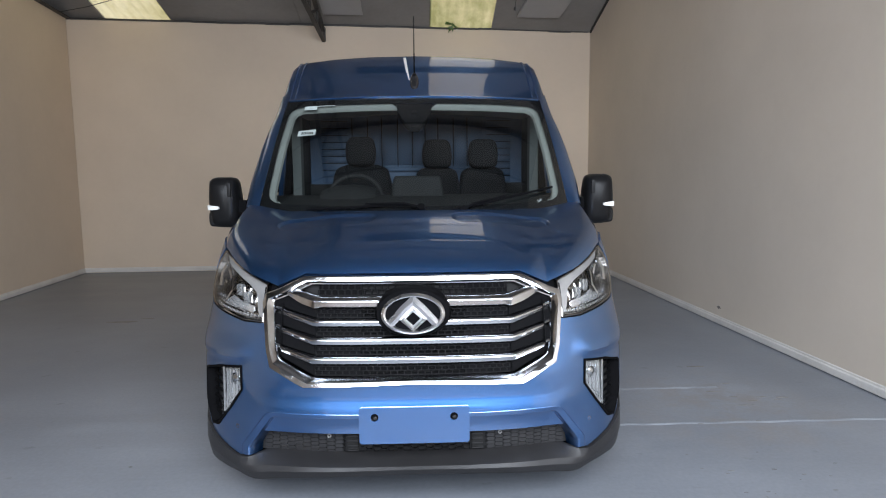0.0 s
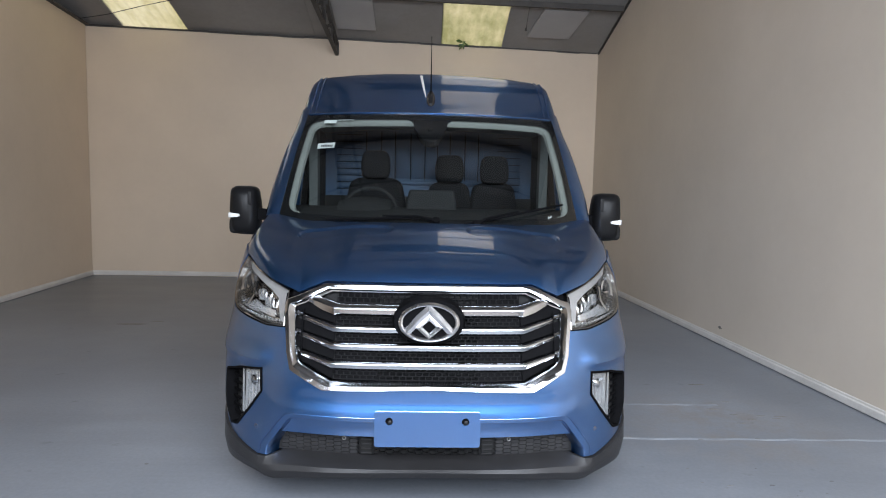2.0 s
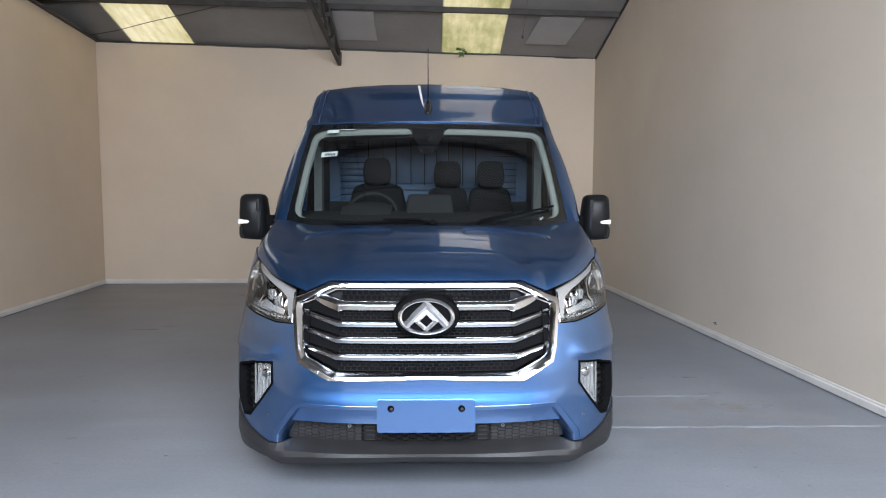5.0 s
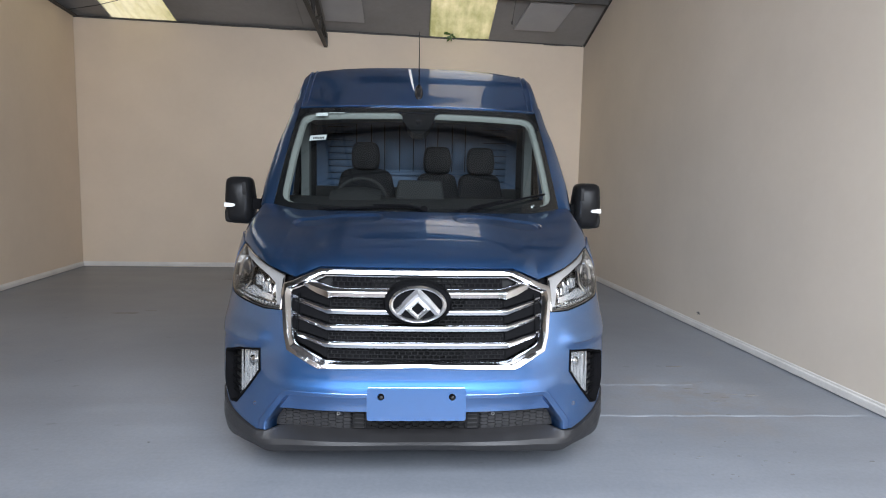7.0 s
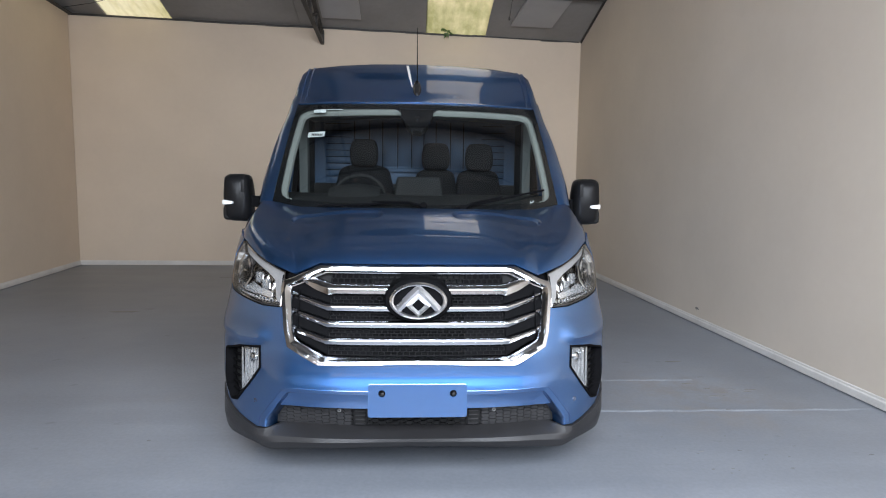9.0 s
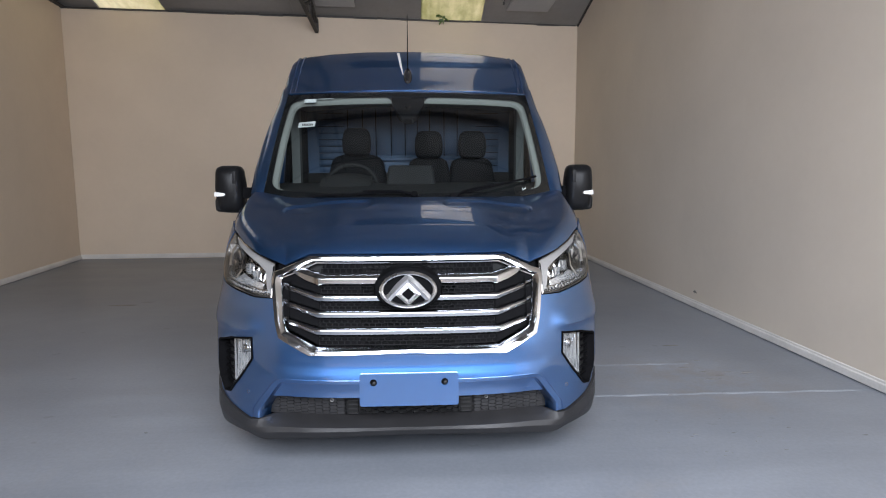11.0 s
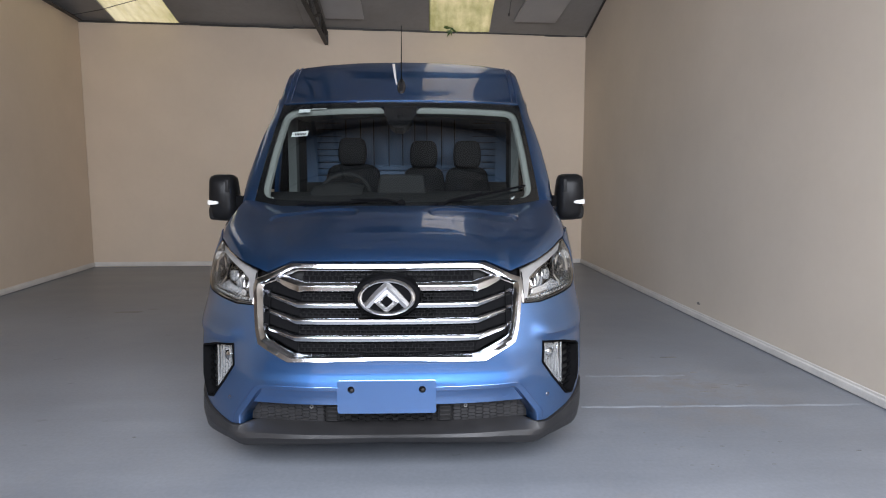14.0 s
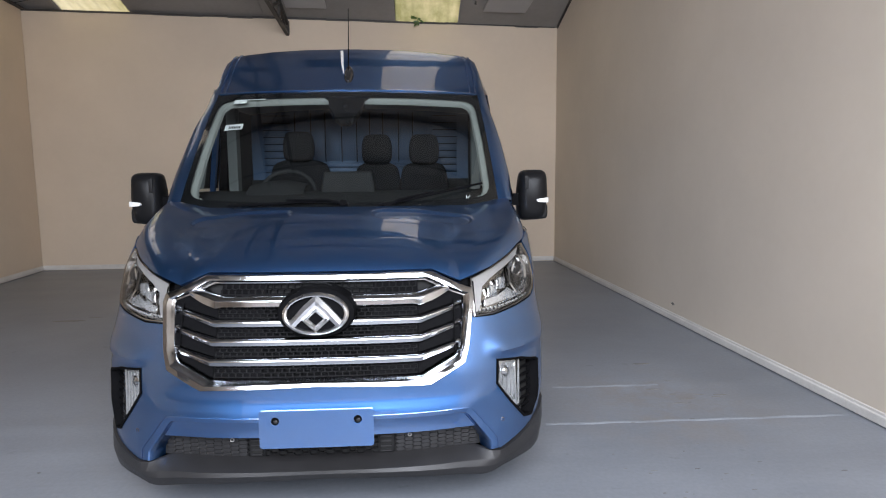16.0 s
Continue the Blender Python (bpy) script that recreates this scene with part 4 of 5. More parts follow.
def headlamp(s):
    lamp_in = inset(LAMP, 0.009)
    ring_loops = [(LAMP, 0.05), (LAMP, 0.0), (inset(LAMP, 0.004), -0.002), (lamp_in, 0.004), (inset(LAMP, 0.012), 0.05)]
    body = part("headlamp", closed_out(loft([[on_nose(s * q, z, d) for q, z in even(lp, 5)] for lp, d in ring_loops], True)), LAMPBOWL, van, "clear headlamp with a satin silver blade inside", angle=30)
    nose_sheet("bowl", flip(inset(LAMP, 0.012), s), LAMPBOWL, body, depth=0.052, thick=0)
    # silver blade along the upper and inner edge
    blade = [(0.698, 1.069), (0.800, 1.113), (0.900, 1.156), (0.968, 1.192), (0.992, 1.186), (0.966, 1.150), (0.880, 1.106), (0.803, 1.066), (0.758, 1.032), (0.744, 0.950), (0.732, 0.926), (0.711, 0.922)]
    nose_sheet("blade", flip(blade, s), SILVER, body, depth=0.020, thick=0.012, step=0.02)
    # main projector in its cup
    part("cup", ring_on(s * 0.970, 1.085, 0.030, 0.046, 0.030, 0.02), CHROME, body)
    octo = [(0.975 + 0.062 * math.cos(a), 1.062 + 0.085 * math.sin(a)) for a in [math.pi / 8 + i * math.pi / 4 for i in range(8)]]
    nose_sheet("cup_plate", flip(octo, s), LAMPBOWL, body, depth=0.040, thick=0.004, step=0.02)
    part("bezel", closed_out(loft([[on_nose(s * (0.975 + 0.066 * k * math.cos(a)), 1.062 + 0.090 * k * math.sin(a), d) for a in [math.pi / 8 + i * math.pi / 4 for i in range(8)]] for k, d in ((1.0, 0.04), (1.0, 0.024), (0.93, 0.020), (0.84, 0.030), (0.80, 0.04))], True)), CHROME, body, angle=20)
    part("projector", disc_on(s * 0.970, 1.088, 0.031, 0.026, 0.02, 20, 0.018), GLOSSBLACK, body, "glossy projector lens")
    for q, z in ((0.818, 1.005), (0.868, 1.036)):
        part("led_module", block_on(s * q, z, 0.040, 0.056, 0.045, 0.026, 0.006), LAMPWHITE, body)
        part("led_module", block_on(s * q, z + 0.014, 0.028, 0.020, 0.024, 0.008, 0.003), CHROME, body)
    swoop = [(0.775, 0.970), (0.850, 0.985), (0.905, 1.010), (0.945, 0.985), (1.010, 1.000), (1.035, 1.06), (1.045, 1.04), (1.040, 0.990), (1.010, 0.970), (0.920, 0.955), (0.86, 0.955), (0.778, 0.940)]
    nose_sheet("reflector_strip", flip(swoop, s), LAMPWHITE, body, depth=0.030, thick=0.01, step=0.02)
    for i in range(15):
        q = 0.742 + 0.0205 * i
        z = 0.928 + 0.026 * max(0, (q - 0.80)) / 0.2
        part("running_light", block_on(s * q, z + 0.002, 0.011, 0.015, 0.024, 0.008, 0.002), LAMPWHITE, body)
    cov = nose_sheet("lens_cover", flip(inset(LAMP, 0.010), s), CLEAR, body, depth=0.001, thick=0, step=0.025)
    cov.visible_shadow = False
    gap = [(0.698, 1.066), (0.712, 1.060), (0.716, 0.908), (0.700, 0.900)]
    nose_sheet("shut_line", flip(gap, s), BLACK, van, depth=0.012, thick=0.01, step=0.02)
    under = [(0.700, 0.914), (0.800, 0.913), (0.920, 0.936), (1.022, 0.956), (1.026, 0.944), (0.920, 0.922), (0.800, 0.898), (0.698, 0.898)]
    nose_sheet("shut_line", flip(under, s), BLACK, van, depth=0.004, thick=0.01, step=0.02)


def foglamp(s):
    pocket = part("fog_lamp", closed_out(loft([[on_nose(s * q, z, d) for q, z in even(lp, 5)] for lp, d in
                  ((FOG, 0.02), (FOG, -0.004), (inset(FOG, 0.010), -0.003), (inset(FOG, 0.014), 0.05))], True)), BLACK, van, "fog lamp in a black pocket", angle=30)
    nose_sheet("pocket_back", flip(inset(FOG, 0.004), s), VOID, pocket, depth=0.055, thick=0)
    lamp = [(0.815, 0.694), (0.912, 0.692), (0.928, 0.676), (0.938, 0.440), (0.932, 0.428), (0.872, 0.516), (0.813, 0.602)]
    refl = nose_sheet("reflector", flip(lamp, s), LAMPWHITE, pocket, depth=0.034, thick=0.02, step=0.02)
    for i in range(6):
        q = 0.835 + i * 0.021
        zb = 0.600 - max(0, (q - 0.820)) * 1.35 + 0.02
        part("flute", tube([on_nose(s * q, z, 0.030) for z in (zb, (zb + 0.67) / 2, 0.672)], 0.0062, 6), LAMPWHITE, refl)
    part("bulb_housing", disc_on(s * 0.872, 0.632, 0.028, 0.028, 0.01, 16, 0.012), CHROME, refl)
    cov = nose_sheet("lens_cover", flip(lamp, s), CLEAR, pocket, depth=0.010, thick=0, step=0.03)
    cov.visible_shadow = False
    for i in range(7):
        z = 0.44 + i * 0.037
        part("fin", tube([on_nose(s * q, z, 0.032) for q in (0.950, 0.980, 1.006)], 0.008, 5), BLACK, pocket)


for s in (1, -1):
    headlamp(s)
    foglamp(s)
    part("parking_sensor", ring_on(s * 0.83, 0.427, 0.0068, 0.0105, 0.0, 0.004), LAMPBOWL, van)
    part("parking_sensor", disc_on(s * 0.83, 0.427, 0.0065, -0.0005, 0.004, 14, 0.001), PAINT, van)

# number-plate panel, blank, on the bumper
plate_loop = rounded([(-0.243, 0.404), (0.243, 0.404), (0.243, 0.568), (-0.243, 0.568)], 0.014)
plate = part("plate_panel", rim(sheet(plate_loop, lambda a, b: (a, -0.058 + 0.03 * a * a + (b - 0.404) * 0.02, b), 0.03, [[(x * 0.0175 + c, 0.524 + z * 0.0175) for x, z in
             [(math.cos(i * math.pi / 8), math.sin(i * math.pi / 8)) for i in range(16)]] for c in (-0.175, 0.175)]), 0.016), PAINT, van, "blank blue number-plate panel with two bolt holes")
for c in (-0.175, 0.175):
    bm = bmesh.new()
    for r, y0, y1 in ((0.020, -0.042, -0.032), (0.011, -0.049, -0.042), (0.006, -0.054, -0.049)):
        loft([[(c + r * math.cos(t), y, 0.524 + r * math.sin(t)) for t in [i * 2 * math.pi / 16 for i in range(16)]] for y in (y1, y0)], True, True, bm)
    bolt = part("bolt", closed_out(bm), BLACK, plate)
    part("bolt_head", closed_out(loft([[(c + 0.002 + r * math.cos(t), y, 0.520 + r * math.sin(t)) for t in [i * 2 * math.pi / 12 for i in range(12)]] for r, y in ((0.009, -0.049), (0.009, -0.053), (0.006, -0.055))], True, True)), GREYPL, bolt)
part("plate_bracket", box(-0.20, 0.20, -0.040, 0.06, 0.412, 0.55, 0.004), BLACK, van)

# lower intake: honeycomb
def hexes(q0, q1, z0, z1, rows, w, depth, tick):
    bm = bmesh.new()
    h = (z1 - z0) / rows
    n = int((q1 - q0) / (0.77 * w))
    six = [(-0.5, 0), (-0.27, 0.5), (0.27, 0.5), (0.5, 0), (0.27, -0.5), (-0.27, -0.5)]
    for i in range(n):
        for r in range(rows):
            cq, cz = q0 + w * (0.5 + 0.77 * i), z0 + h * (r + 0.5 + 0.5 * (i % 2))
            if cq + w * 0.5 > q1 + 0.02 or cz + h * 0.5 > z1 + 0.008:
                continue
            loft([[on_nose(cq + a * w * k, cz + b * h * k, d) for a, b in six] for k, d in ((1.0, depth), (0.97, depth - tick), (0.84, depth - tick), (0.78, depth + 0.004))], True, bm=bm)
    return closed_out(bm)


def pads(q0, q1, z0, z1, rows, w, depth):
    """Blind honeycomb: raised hexagon pads with dark grooves between."""
    bm = bmesh.new()
    h = (z1 - z0) / rows
    six = [(-0.5, 0), (-0.30, 0.5), (0.30, 0.5), (0.5, 0), (0.30, -0.5), (-0.30, -0.5)]
    n = int(abs(q1 - q0) / (0.80 * w))
    sg = 1 if q1 > q0 else -1
    for i in range(n):
        for r in range(-1, rows):
            cq, cz = q0 + sg * w * (0.5 + 0.80 * i), z0 + h * (r + 0.5 + 0.5 * (i % 2))
            cl = lambda z: min(z1, max(z0, z))
            if cz > z1 + 0.3 * h or cz < z0 - 0.3 * h:
                continue
            loft([[on_nose(cq + a * w * k, cl(cz + b * h * k), d) for a, b in six] for k, d in ((0.95, depth + 0.006), (0.93, depth - 0.003), (0.88, depth - 0.004), (0.02, depth - 0.004))], True, bm=bm)
    return closed_out(bm)


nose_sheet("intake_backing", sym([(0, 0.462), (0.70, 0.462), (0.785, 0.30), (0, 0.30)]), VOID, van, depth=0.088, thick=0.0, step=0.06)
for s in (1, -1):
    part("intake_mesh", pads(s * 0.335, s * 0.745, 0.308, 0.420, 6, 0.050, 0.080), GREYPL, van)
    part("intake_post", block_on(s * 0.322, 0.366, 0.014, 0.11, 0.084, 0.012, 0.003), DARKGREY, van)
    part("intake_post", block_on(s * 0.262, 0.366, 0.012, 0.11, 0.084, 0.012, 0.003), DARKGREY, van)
    # solid near-black block set in for the shade of the slots
    part("intake_slot_shade", block_on(s * 0.292, 0.366, 0.046, 0.108, 0.074, 0.004, 0.001), VOID, van)
    for i in range(5):
        part("intake_rung", block_on(s * 0.292, 0.322 + 0.0225 * i, 0.050, 0.007, 0.066, 0.008, 0.002), GREYPL, van)
    part("intake_screw", ring_on(s * 0.402, 0.392, 0.0055, 0.0095, 0.056, 0.006, 14), SILVER, van)
part("intake_mesh", hexes(-0.345, 0.345, 0.306, 0.424, 5, 0.046, 0.082, 0.008), DARKGREY, van)
part("tow_cap", ring_on(0.602, 0.468, 0.0268, 0.0285, 0.0165, 0.0006), PAINT, van, "round tow-eye cover")

# cowl and wipers
part("cowl", facing(loft([[hood_back(abs(u)) * 1.0 + Vector((0 if u >= 0 else -2 * hood_back(abs(u)).x, d, e)) for u in [-0.94 + i * 0.047 for i in range(41)]] for d, e in ((-0.01, -0.03), (0.02, -0.022), (0.10, -0.012), (0.22, 0.02))]), (0, 0, 1)), BLACK, van)


def wiper(points, arm):
    w = part("wiper", tube([screen_point(u, v, -0.030) for u, v in points], 0.0075, 6), BLACK, van)
    part("wiper_arm", tube([screen_point(u, v, -0.045) for u, v in arm], 0.010, 6, taper=0.006), BLACK, w)
    part("wiper_pivot", tube([screen_point(arm[0][0], arm[0][1], -0.06), screen_point(arm[0][0], arm[0][1], 0.02)], 0.022, 12), BLACK, w)


wiper([(-0.66, -0.005), (-0.45, 0.01), (-0.2, 0.03), (0.0, 0.03)], [(0.04, 0.0), (-0.06, 0.03), (-0.30, 0.028)])
wiper([(0.22, -0.005), (0.45, 0.035), (0.68, 0.085), (0.90, 0.125)], [(0.30, -0.02), (0.36, 0.02), (0.58, 0.068)])

# roof aerial
foot = brow_point(0.0, 0.26)
base = []
for k, h in ((1.0, -0.012), (1.0, 0.010), (0.75, 0.034), (0.4, 0.050), (0.02, 0.054)):
    base.append([foot + Vector((0.034 * k * math.cos(t), 0.075 * k * math.sin(t) + 0.02 * (1 - k) - h * 0.3, 0.052 * k * math.sin(t) + h)) for t in [i * 2 * math.pi / 18 for i in range(18)]])
aerial = part("aerial", closed_out(loft(base, True, True)), GLOSSBLACK, van, "black roof aerial")
part("rod", tube([foot + Vector(p) for p in ((0, -0.03, 0.0), (0, 0.02, 0.24), (0.0, 0.07, 0.475))], 0.0055, 6, taper=0.0022), BLACK, aerial)
# thin white strip modelled in place of a highlight on the brow
tip, mid, low = brow_point(-0.085, 0.80) + Vector((0, 0, 0.012)), brow_point(-0.06, 0.45) + Vector((0, -0.01, 0.012)), brow_point(-0.04, 0.27) + Vector((0, -0.01, 0.01))
part("strip", closed_out(loft([[p + Vector(d) for d in ((-w, 0, 0), (w, 0, 0), (w, 0.006, 0.004), (-w, 0.006, 0.004))] for p, w in ((tip, 0.010), (mid, 0.008), (low, 0.002))], True, True)), WHITE_PL, aerial, "white strip standing in for a highlight beside the aerial")

# door mirrors
def mirror(s, out):
    """A door mirror; out shifts its shell along the arm."""
    X = lambda x: s * (x + out)
    loops = []
    for y, kx, kz in ((1.30, 0.55, 0.62), (1.318, 0.82, 0.86), (1.345, 0.95, 0.96), (1.40, 1.0, 1.0), (1.46, 0.99, 0.99), (1.475, 0.93, 0.95)):
        lp = rounded([(-0.092 * kx, -0.165 * kz), (0.080 * kx, -0.160 * kz), (0.100 * kx, 0.0), (0.088 * kx, 0.168 * kz), (-0.078 * kx, 0.168 * kz), (-0.098 * kx, 0.02 * kz)], 0.042)
        loops.append([(X(1.248 + x), y + 0.02 * x, 1.432 + z) for x, z in lp])
    m = part("door_mirror", closed_out(loft(loops, True, True)), MIRRORBLACK, van, "black door mirror with a white repeater", angle=50)
    part("lower_shell", box(*sorted((X(1.17), X(1.345))), 1.325, 1.45, 1.278, 1.385, 0.035, seg=3), DARKGREY, m)
    # lighter upright strip added to imitate a reflection in the shell
    part("shell_reflection", box(*sorted((X(1.185), X(1.208))), 1.296, 1.306, 1.475, 1.560, 0.003), DARKGREY, m)
    part("repeater", closed_out(loft([[(X(x), y, z), (X(x), y, z + h), (X(x - 0.012), y + 0.03, z + h), (X(x - 0.012), y + 0.03, z)] for x, y, z, h in ((1.264, 1.290, 1.397, 0.010), (1.272, 1.290, 1.392, 0.020), (1.312, 1.294, 1.389, 0.028), (1.338, 1.310, 1.387, 0.033), (1.355, 1.365, 1.389, 0.030))], True, True)), WHITE_PL, m)
    part("arm", closed_out(loft([[(s * x, y + dy, z + dz) for dy, dz in ((-0.04, -0.035), (0.04, -0.035), (0.05, 0.04), (-0.03, 0.04))] for x, y, z in ((1.02, 1.40, 1.40), (1.10, 1.40, 1.405), (1.18, 1.395, 1.41))], True, True)), BLACK, m)
    part("mirror_glass", box(*sorted((X(1.18), X(1.315))), 1.470, 1.478, 1.32, 1.55, 0.003), CHROME, m)
    bm = bmesh.new()
    bm.faces.new([bm.verts.new((s * x, y, z)) for x, y, z in ((1.068, 1.22, 1.43), (1.072, 1.50, 1.43), (1.062, 1.52, 1.60), (1.064, 1.40, 1.56))])
    part("mirror_foot", facing(bm, (s, 0, 0)), BLACK, m)


mirror(1, -0.028)
mirror(-1, 0.0)


# wheels
def wheel(s, y):
    x0, x1 = s * 0.80, s * 1.02
    loops = []
    for x, r in ((x0, 0.22), (x0, 0.31), (x0 + s * 0.03, 0.345), (x1 - s * 0.03, 0.345), (x1, 0.31), (x1, 0.22)):
        loops.append([(x, y + r * math.cos(t), 0.345 + r * math.sin(t)) for t in [i * 2 * math.pi / 36 for i in range(36)]])
    w = part("wheel", closed_out(loft(loops, True)), RUBBER, van, "black road tyre on a steel rim")
    loops = [[(x, y + r * math.cos(t), 0.345 + r * math.sin(t)) for t in [i * 2 * math.pi / 28 for i in range(28)]] for x, r in ((x0 + s * 0.02, 0.222), (x1 - s * 0.01, 0.222), (x1 - s * 0.03, 0.19), (x1 - s * 0.09, 0.16), (x1 - s * 0.08, 0.05))]
    part("rim", closed_out(loft(loops, True, True)), SILVER, w)


for s in (1, -1):
    wheel(s, 1.02)
    wheel(s, 4.55)
    part("wheel_arch_liner", box(*sorted((s * 0.70, s * 0.78)), 0.55, 1.5, 0.3, 0.9), BLACK, van)
part("engine_cover", box(-0.66, 0.66, 0.38, 0.9, 0.35, 1.05, 0.03), VOID, van)

# ---- the van: cab inside ----
def trim_line(w, top, foot, r, end):
    """Half of the trim's edge from its hooked foot up, round the corner and in to the camera."""
    side = [(foot, 0.072), (w - 0.055, 0.078), (w - 0.018, 0.105), (w - 0.004, 0.155), (w, 0.5)]
    arc = [(w - 0.004 - r + r * math.cos(a), top - 0.012 - r + r * math.sin(a)) for a in [i * math.pi / 12 for i in range(7)]]
    return side + arc + [(0.5, top - 0.004), (end, top)]


FL = trim_line(0.962, 0.945, 0.885, 0.10, 0.17)
TI = trim_line(0.918, 0.917, 0.872, 0.07, 0.125)
TI[0] = (0.872, 0.095)
for s in (1, -1):
    loops = []
    for m, d in ((-0.2, 0.02), (0, 0.022), (0.4, 0.026), (0.8, 0.036), (1.0, 0.055)):
        loops.append([screen_point(s * (a[0] + (b[0] - a[0]) * m), a[1] + (b[1] - a[1]) * m, d) for a, b in zip(even(FL, 3, False), even(TI, 3, False))])
    part("screen_trim", facing(loft(loops)), TRIM, van, "light grey plastic pillar and header trim")
part("headliner", facing(loft([[Vector((u * 0.93, y, z - 0.05 * u * u)) for u in [i / 10 - 1 for i in range(21)]] for y, z in ((1.72, 2.10), (1.95, 2.13), (2.72, 2.15))]), (0, 0, -1)), TRIM, van)

def puffy(x0, x1, y0, y1, z0, z1, r, taper=1.0, lean=0.0):
    bm = box(x0, x1, y0, y1, z0, z1, r, seg=4)
    cx = (x0 + x1) / 2
    for v in bm.verts:
        t = (v.co.z - z0) / (z1 - z0)
        v.co.x = cx + (v.co.x - cx) * (1 + (taper - 1) * t)
        v.co.y += lean * t
    return bm


dash = part("dashboard", closed_out(loft([[(x, y + 0.10 * (x / 0.95) ** 2, z) for y, z in ((1.00, 1.32), (1.02, 1.385), (1.22, 1.445), (1.42, 1.475), (1.52, 1.46), (1.56, 1.38), (1.55, 0.9), (1.0, 0.9))] for x in [-0.93 + i * 0.093 for i in range(21)]], True, True)), DASH, van, "charcoal moulded dashboard", angle=30)
part("display_hood", puffy(-0.165, 0.195, 1.36, 1.60, 1.44, 1.598, 0.028, 0.86), DASH, dash, angle=40)
hood = [[(x, y, z - 0.9 * (x + 0.44) ** 2) for x in [-0.62 + i * 0.03 for i in range(13)]] for y, z in ((1.28, 1.452), (1.34, 1.505), (1.42, 1.538), (1.56, 1.545), (1.58, 1.46))]
part("binnacle", facing(loft(hood), (0, -1, 1)), DASH, dash, angle=40)
wheel_c, tilt = Vector((-0.430, 1.66, 1.435)), radians(28)
ring_pts = []
for i in range(37):
    t = i * 2 * math.pi / 36
    ring_pts.append(wheel_c + Vector((0.195 * math.cos(t), 0.195 * math.sin(t) * math.sin(tilt), 0.195 * math.sin(t) * math.cos(tilt))))
steer = part("steering_wheel", tube(ring_pts, 0.015, 8), DASH, van, "black steering wheel")
part("steering_hub", box(-0.50, -0.36, 1.63, 1.69, 1.37, 1.48, 0.025), DASH, steer)
for t in (0.15, math.pi - 0.15, -math.pi / 2):
    part("spoke", tube([wheel_c, wheel_c + Vector((0.19 * math.cos(t), 0.19 * math.sin(t) * math.sin(tilt), 0.19 * math.sin(t) * math.cos(tilt)))], 0.013, 6), DASH, steer)


def seat(cx, w, name, top=1.70):
    back = []
    for y, k in ((2.08, 0.86), (2.095, 0.95), (2.13, 1.0), (2.19, 1.0), (2.22, 0.95), (2.24, 0.85)):
        h = w / 2
        lp = rounded([(-h, -0.70), (h, -0.70), (h * 1.02, -0.30), (h * 0.80, -0.03), (h * 0.42, 0.005), (-h * 0.42, 0.005), (-h * 0.80, -0.03), (-h * 1.02, -0.30)], 0.10)
        back.append([(cx + x * k, y + 0.12 * (z + 0.7), top + z * (1 - 0.05 * (1 - k))) for x, z in lp])
    st = part(name, closed_out(loft(back, True, True)), FABRIC, van, "black cloth cab seat with a headrest", angle=60)
    part("cushion", puffy(cx - w / 2, cx + w / 2, 1.70, 2.22, 0.82, 0.98, 0.05), FABRIC, st, angle=60)
    rest = []
    for y, k in ((2.10, 0.80), (2.112, 0.93), (2.135, 1.0), (2.185, 1.0), (2.21, 0.92), (2.22, 0.78)):
        lp = rounded([(-0.108, -0.10), (0.108, -0.10), (0.120, 0.02), (0.098, 0.128), (-0.098, 0.128), (-0.120, 0.02)], 0.062)
        rest.append([(cx + x * k, y + 0.10 * (z + 0.1), top + 0.088 + z * k) for x, z in lp])
    part("headrest", closed_out(loft(rest, True, True)), FABRIC, st, angle=60)
    for dx in (-0.05, 0.05):
        part("headrest_post", tube([(cx + dx, 2.19, top - 0.10), (cx + dx, 2.185, top + 0.04)], 0.007, 6), CHROME, st)


seat(-0.432, 0.52, "driver_seat")
seat(0.165, 0.40, "passenger_seat", 1.675)
seat(0.530, 0.42, "passenger_seat", 1.675)

# steel bulkhead behind the seats
BY = 2.74
bulk = part("bulkhead", box(-1.0, 1.0, BY, BY + 0.02, 0.5, 2.2), BULKBLUE, van, "blue steel bulkhead with pressed ribs and louvres")
lines = [-0.565, -0.430, -0.307, -0.167, -0.038, 0.075, 0.188, 0.323, 0.445, 0.587]
for a, b in zip(lines, lines[1:]):
    part("rib", box(a + 0.010, b - 0.010, BY - 0.012, BY - 0.001, 1.715, 2.14, 0.005), BULKBLUE, bulk)
    # black strip laid on for the shadow line beside each rib
    part("rib_shade", box(a - 0.002, a + 0.006, BY - 0.006, BY - 0.0005, 1.70, 2.12), BLACK, bulk)
for x0, x1 in ((-0.83, -0.60), (0.62, 0.83)):
    for i in range(9):
        z = 1.56 + i * 0.060
        part("louvre", box(x0, x1, BY - 0.009, BY - 0.001, z, z + 0.048, 0.003), BULKBLUE, bulk)
        # black strip laid on for the shade over each louvre
        part("louvre_shade", box(x0, x1, BY - 0.005, BY - 0.0005, z + 0.050, z + 0.056), BLACK, bulk)
part("rail", box(-0.56, 0.60, BY - 0.03, BY - 0.001, 1.655, 1.685, 0.006), BULKBLUE, bulk)
part("sill_panel", box(-0.98, 0.98, BY - 0.05, BY - 0.024, 0.6, 1.55, 0.01), DASH, bulk)
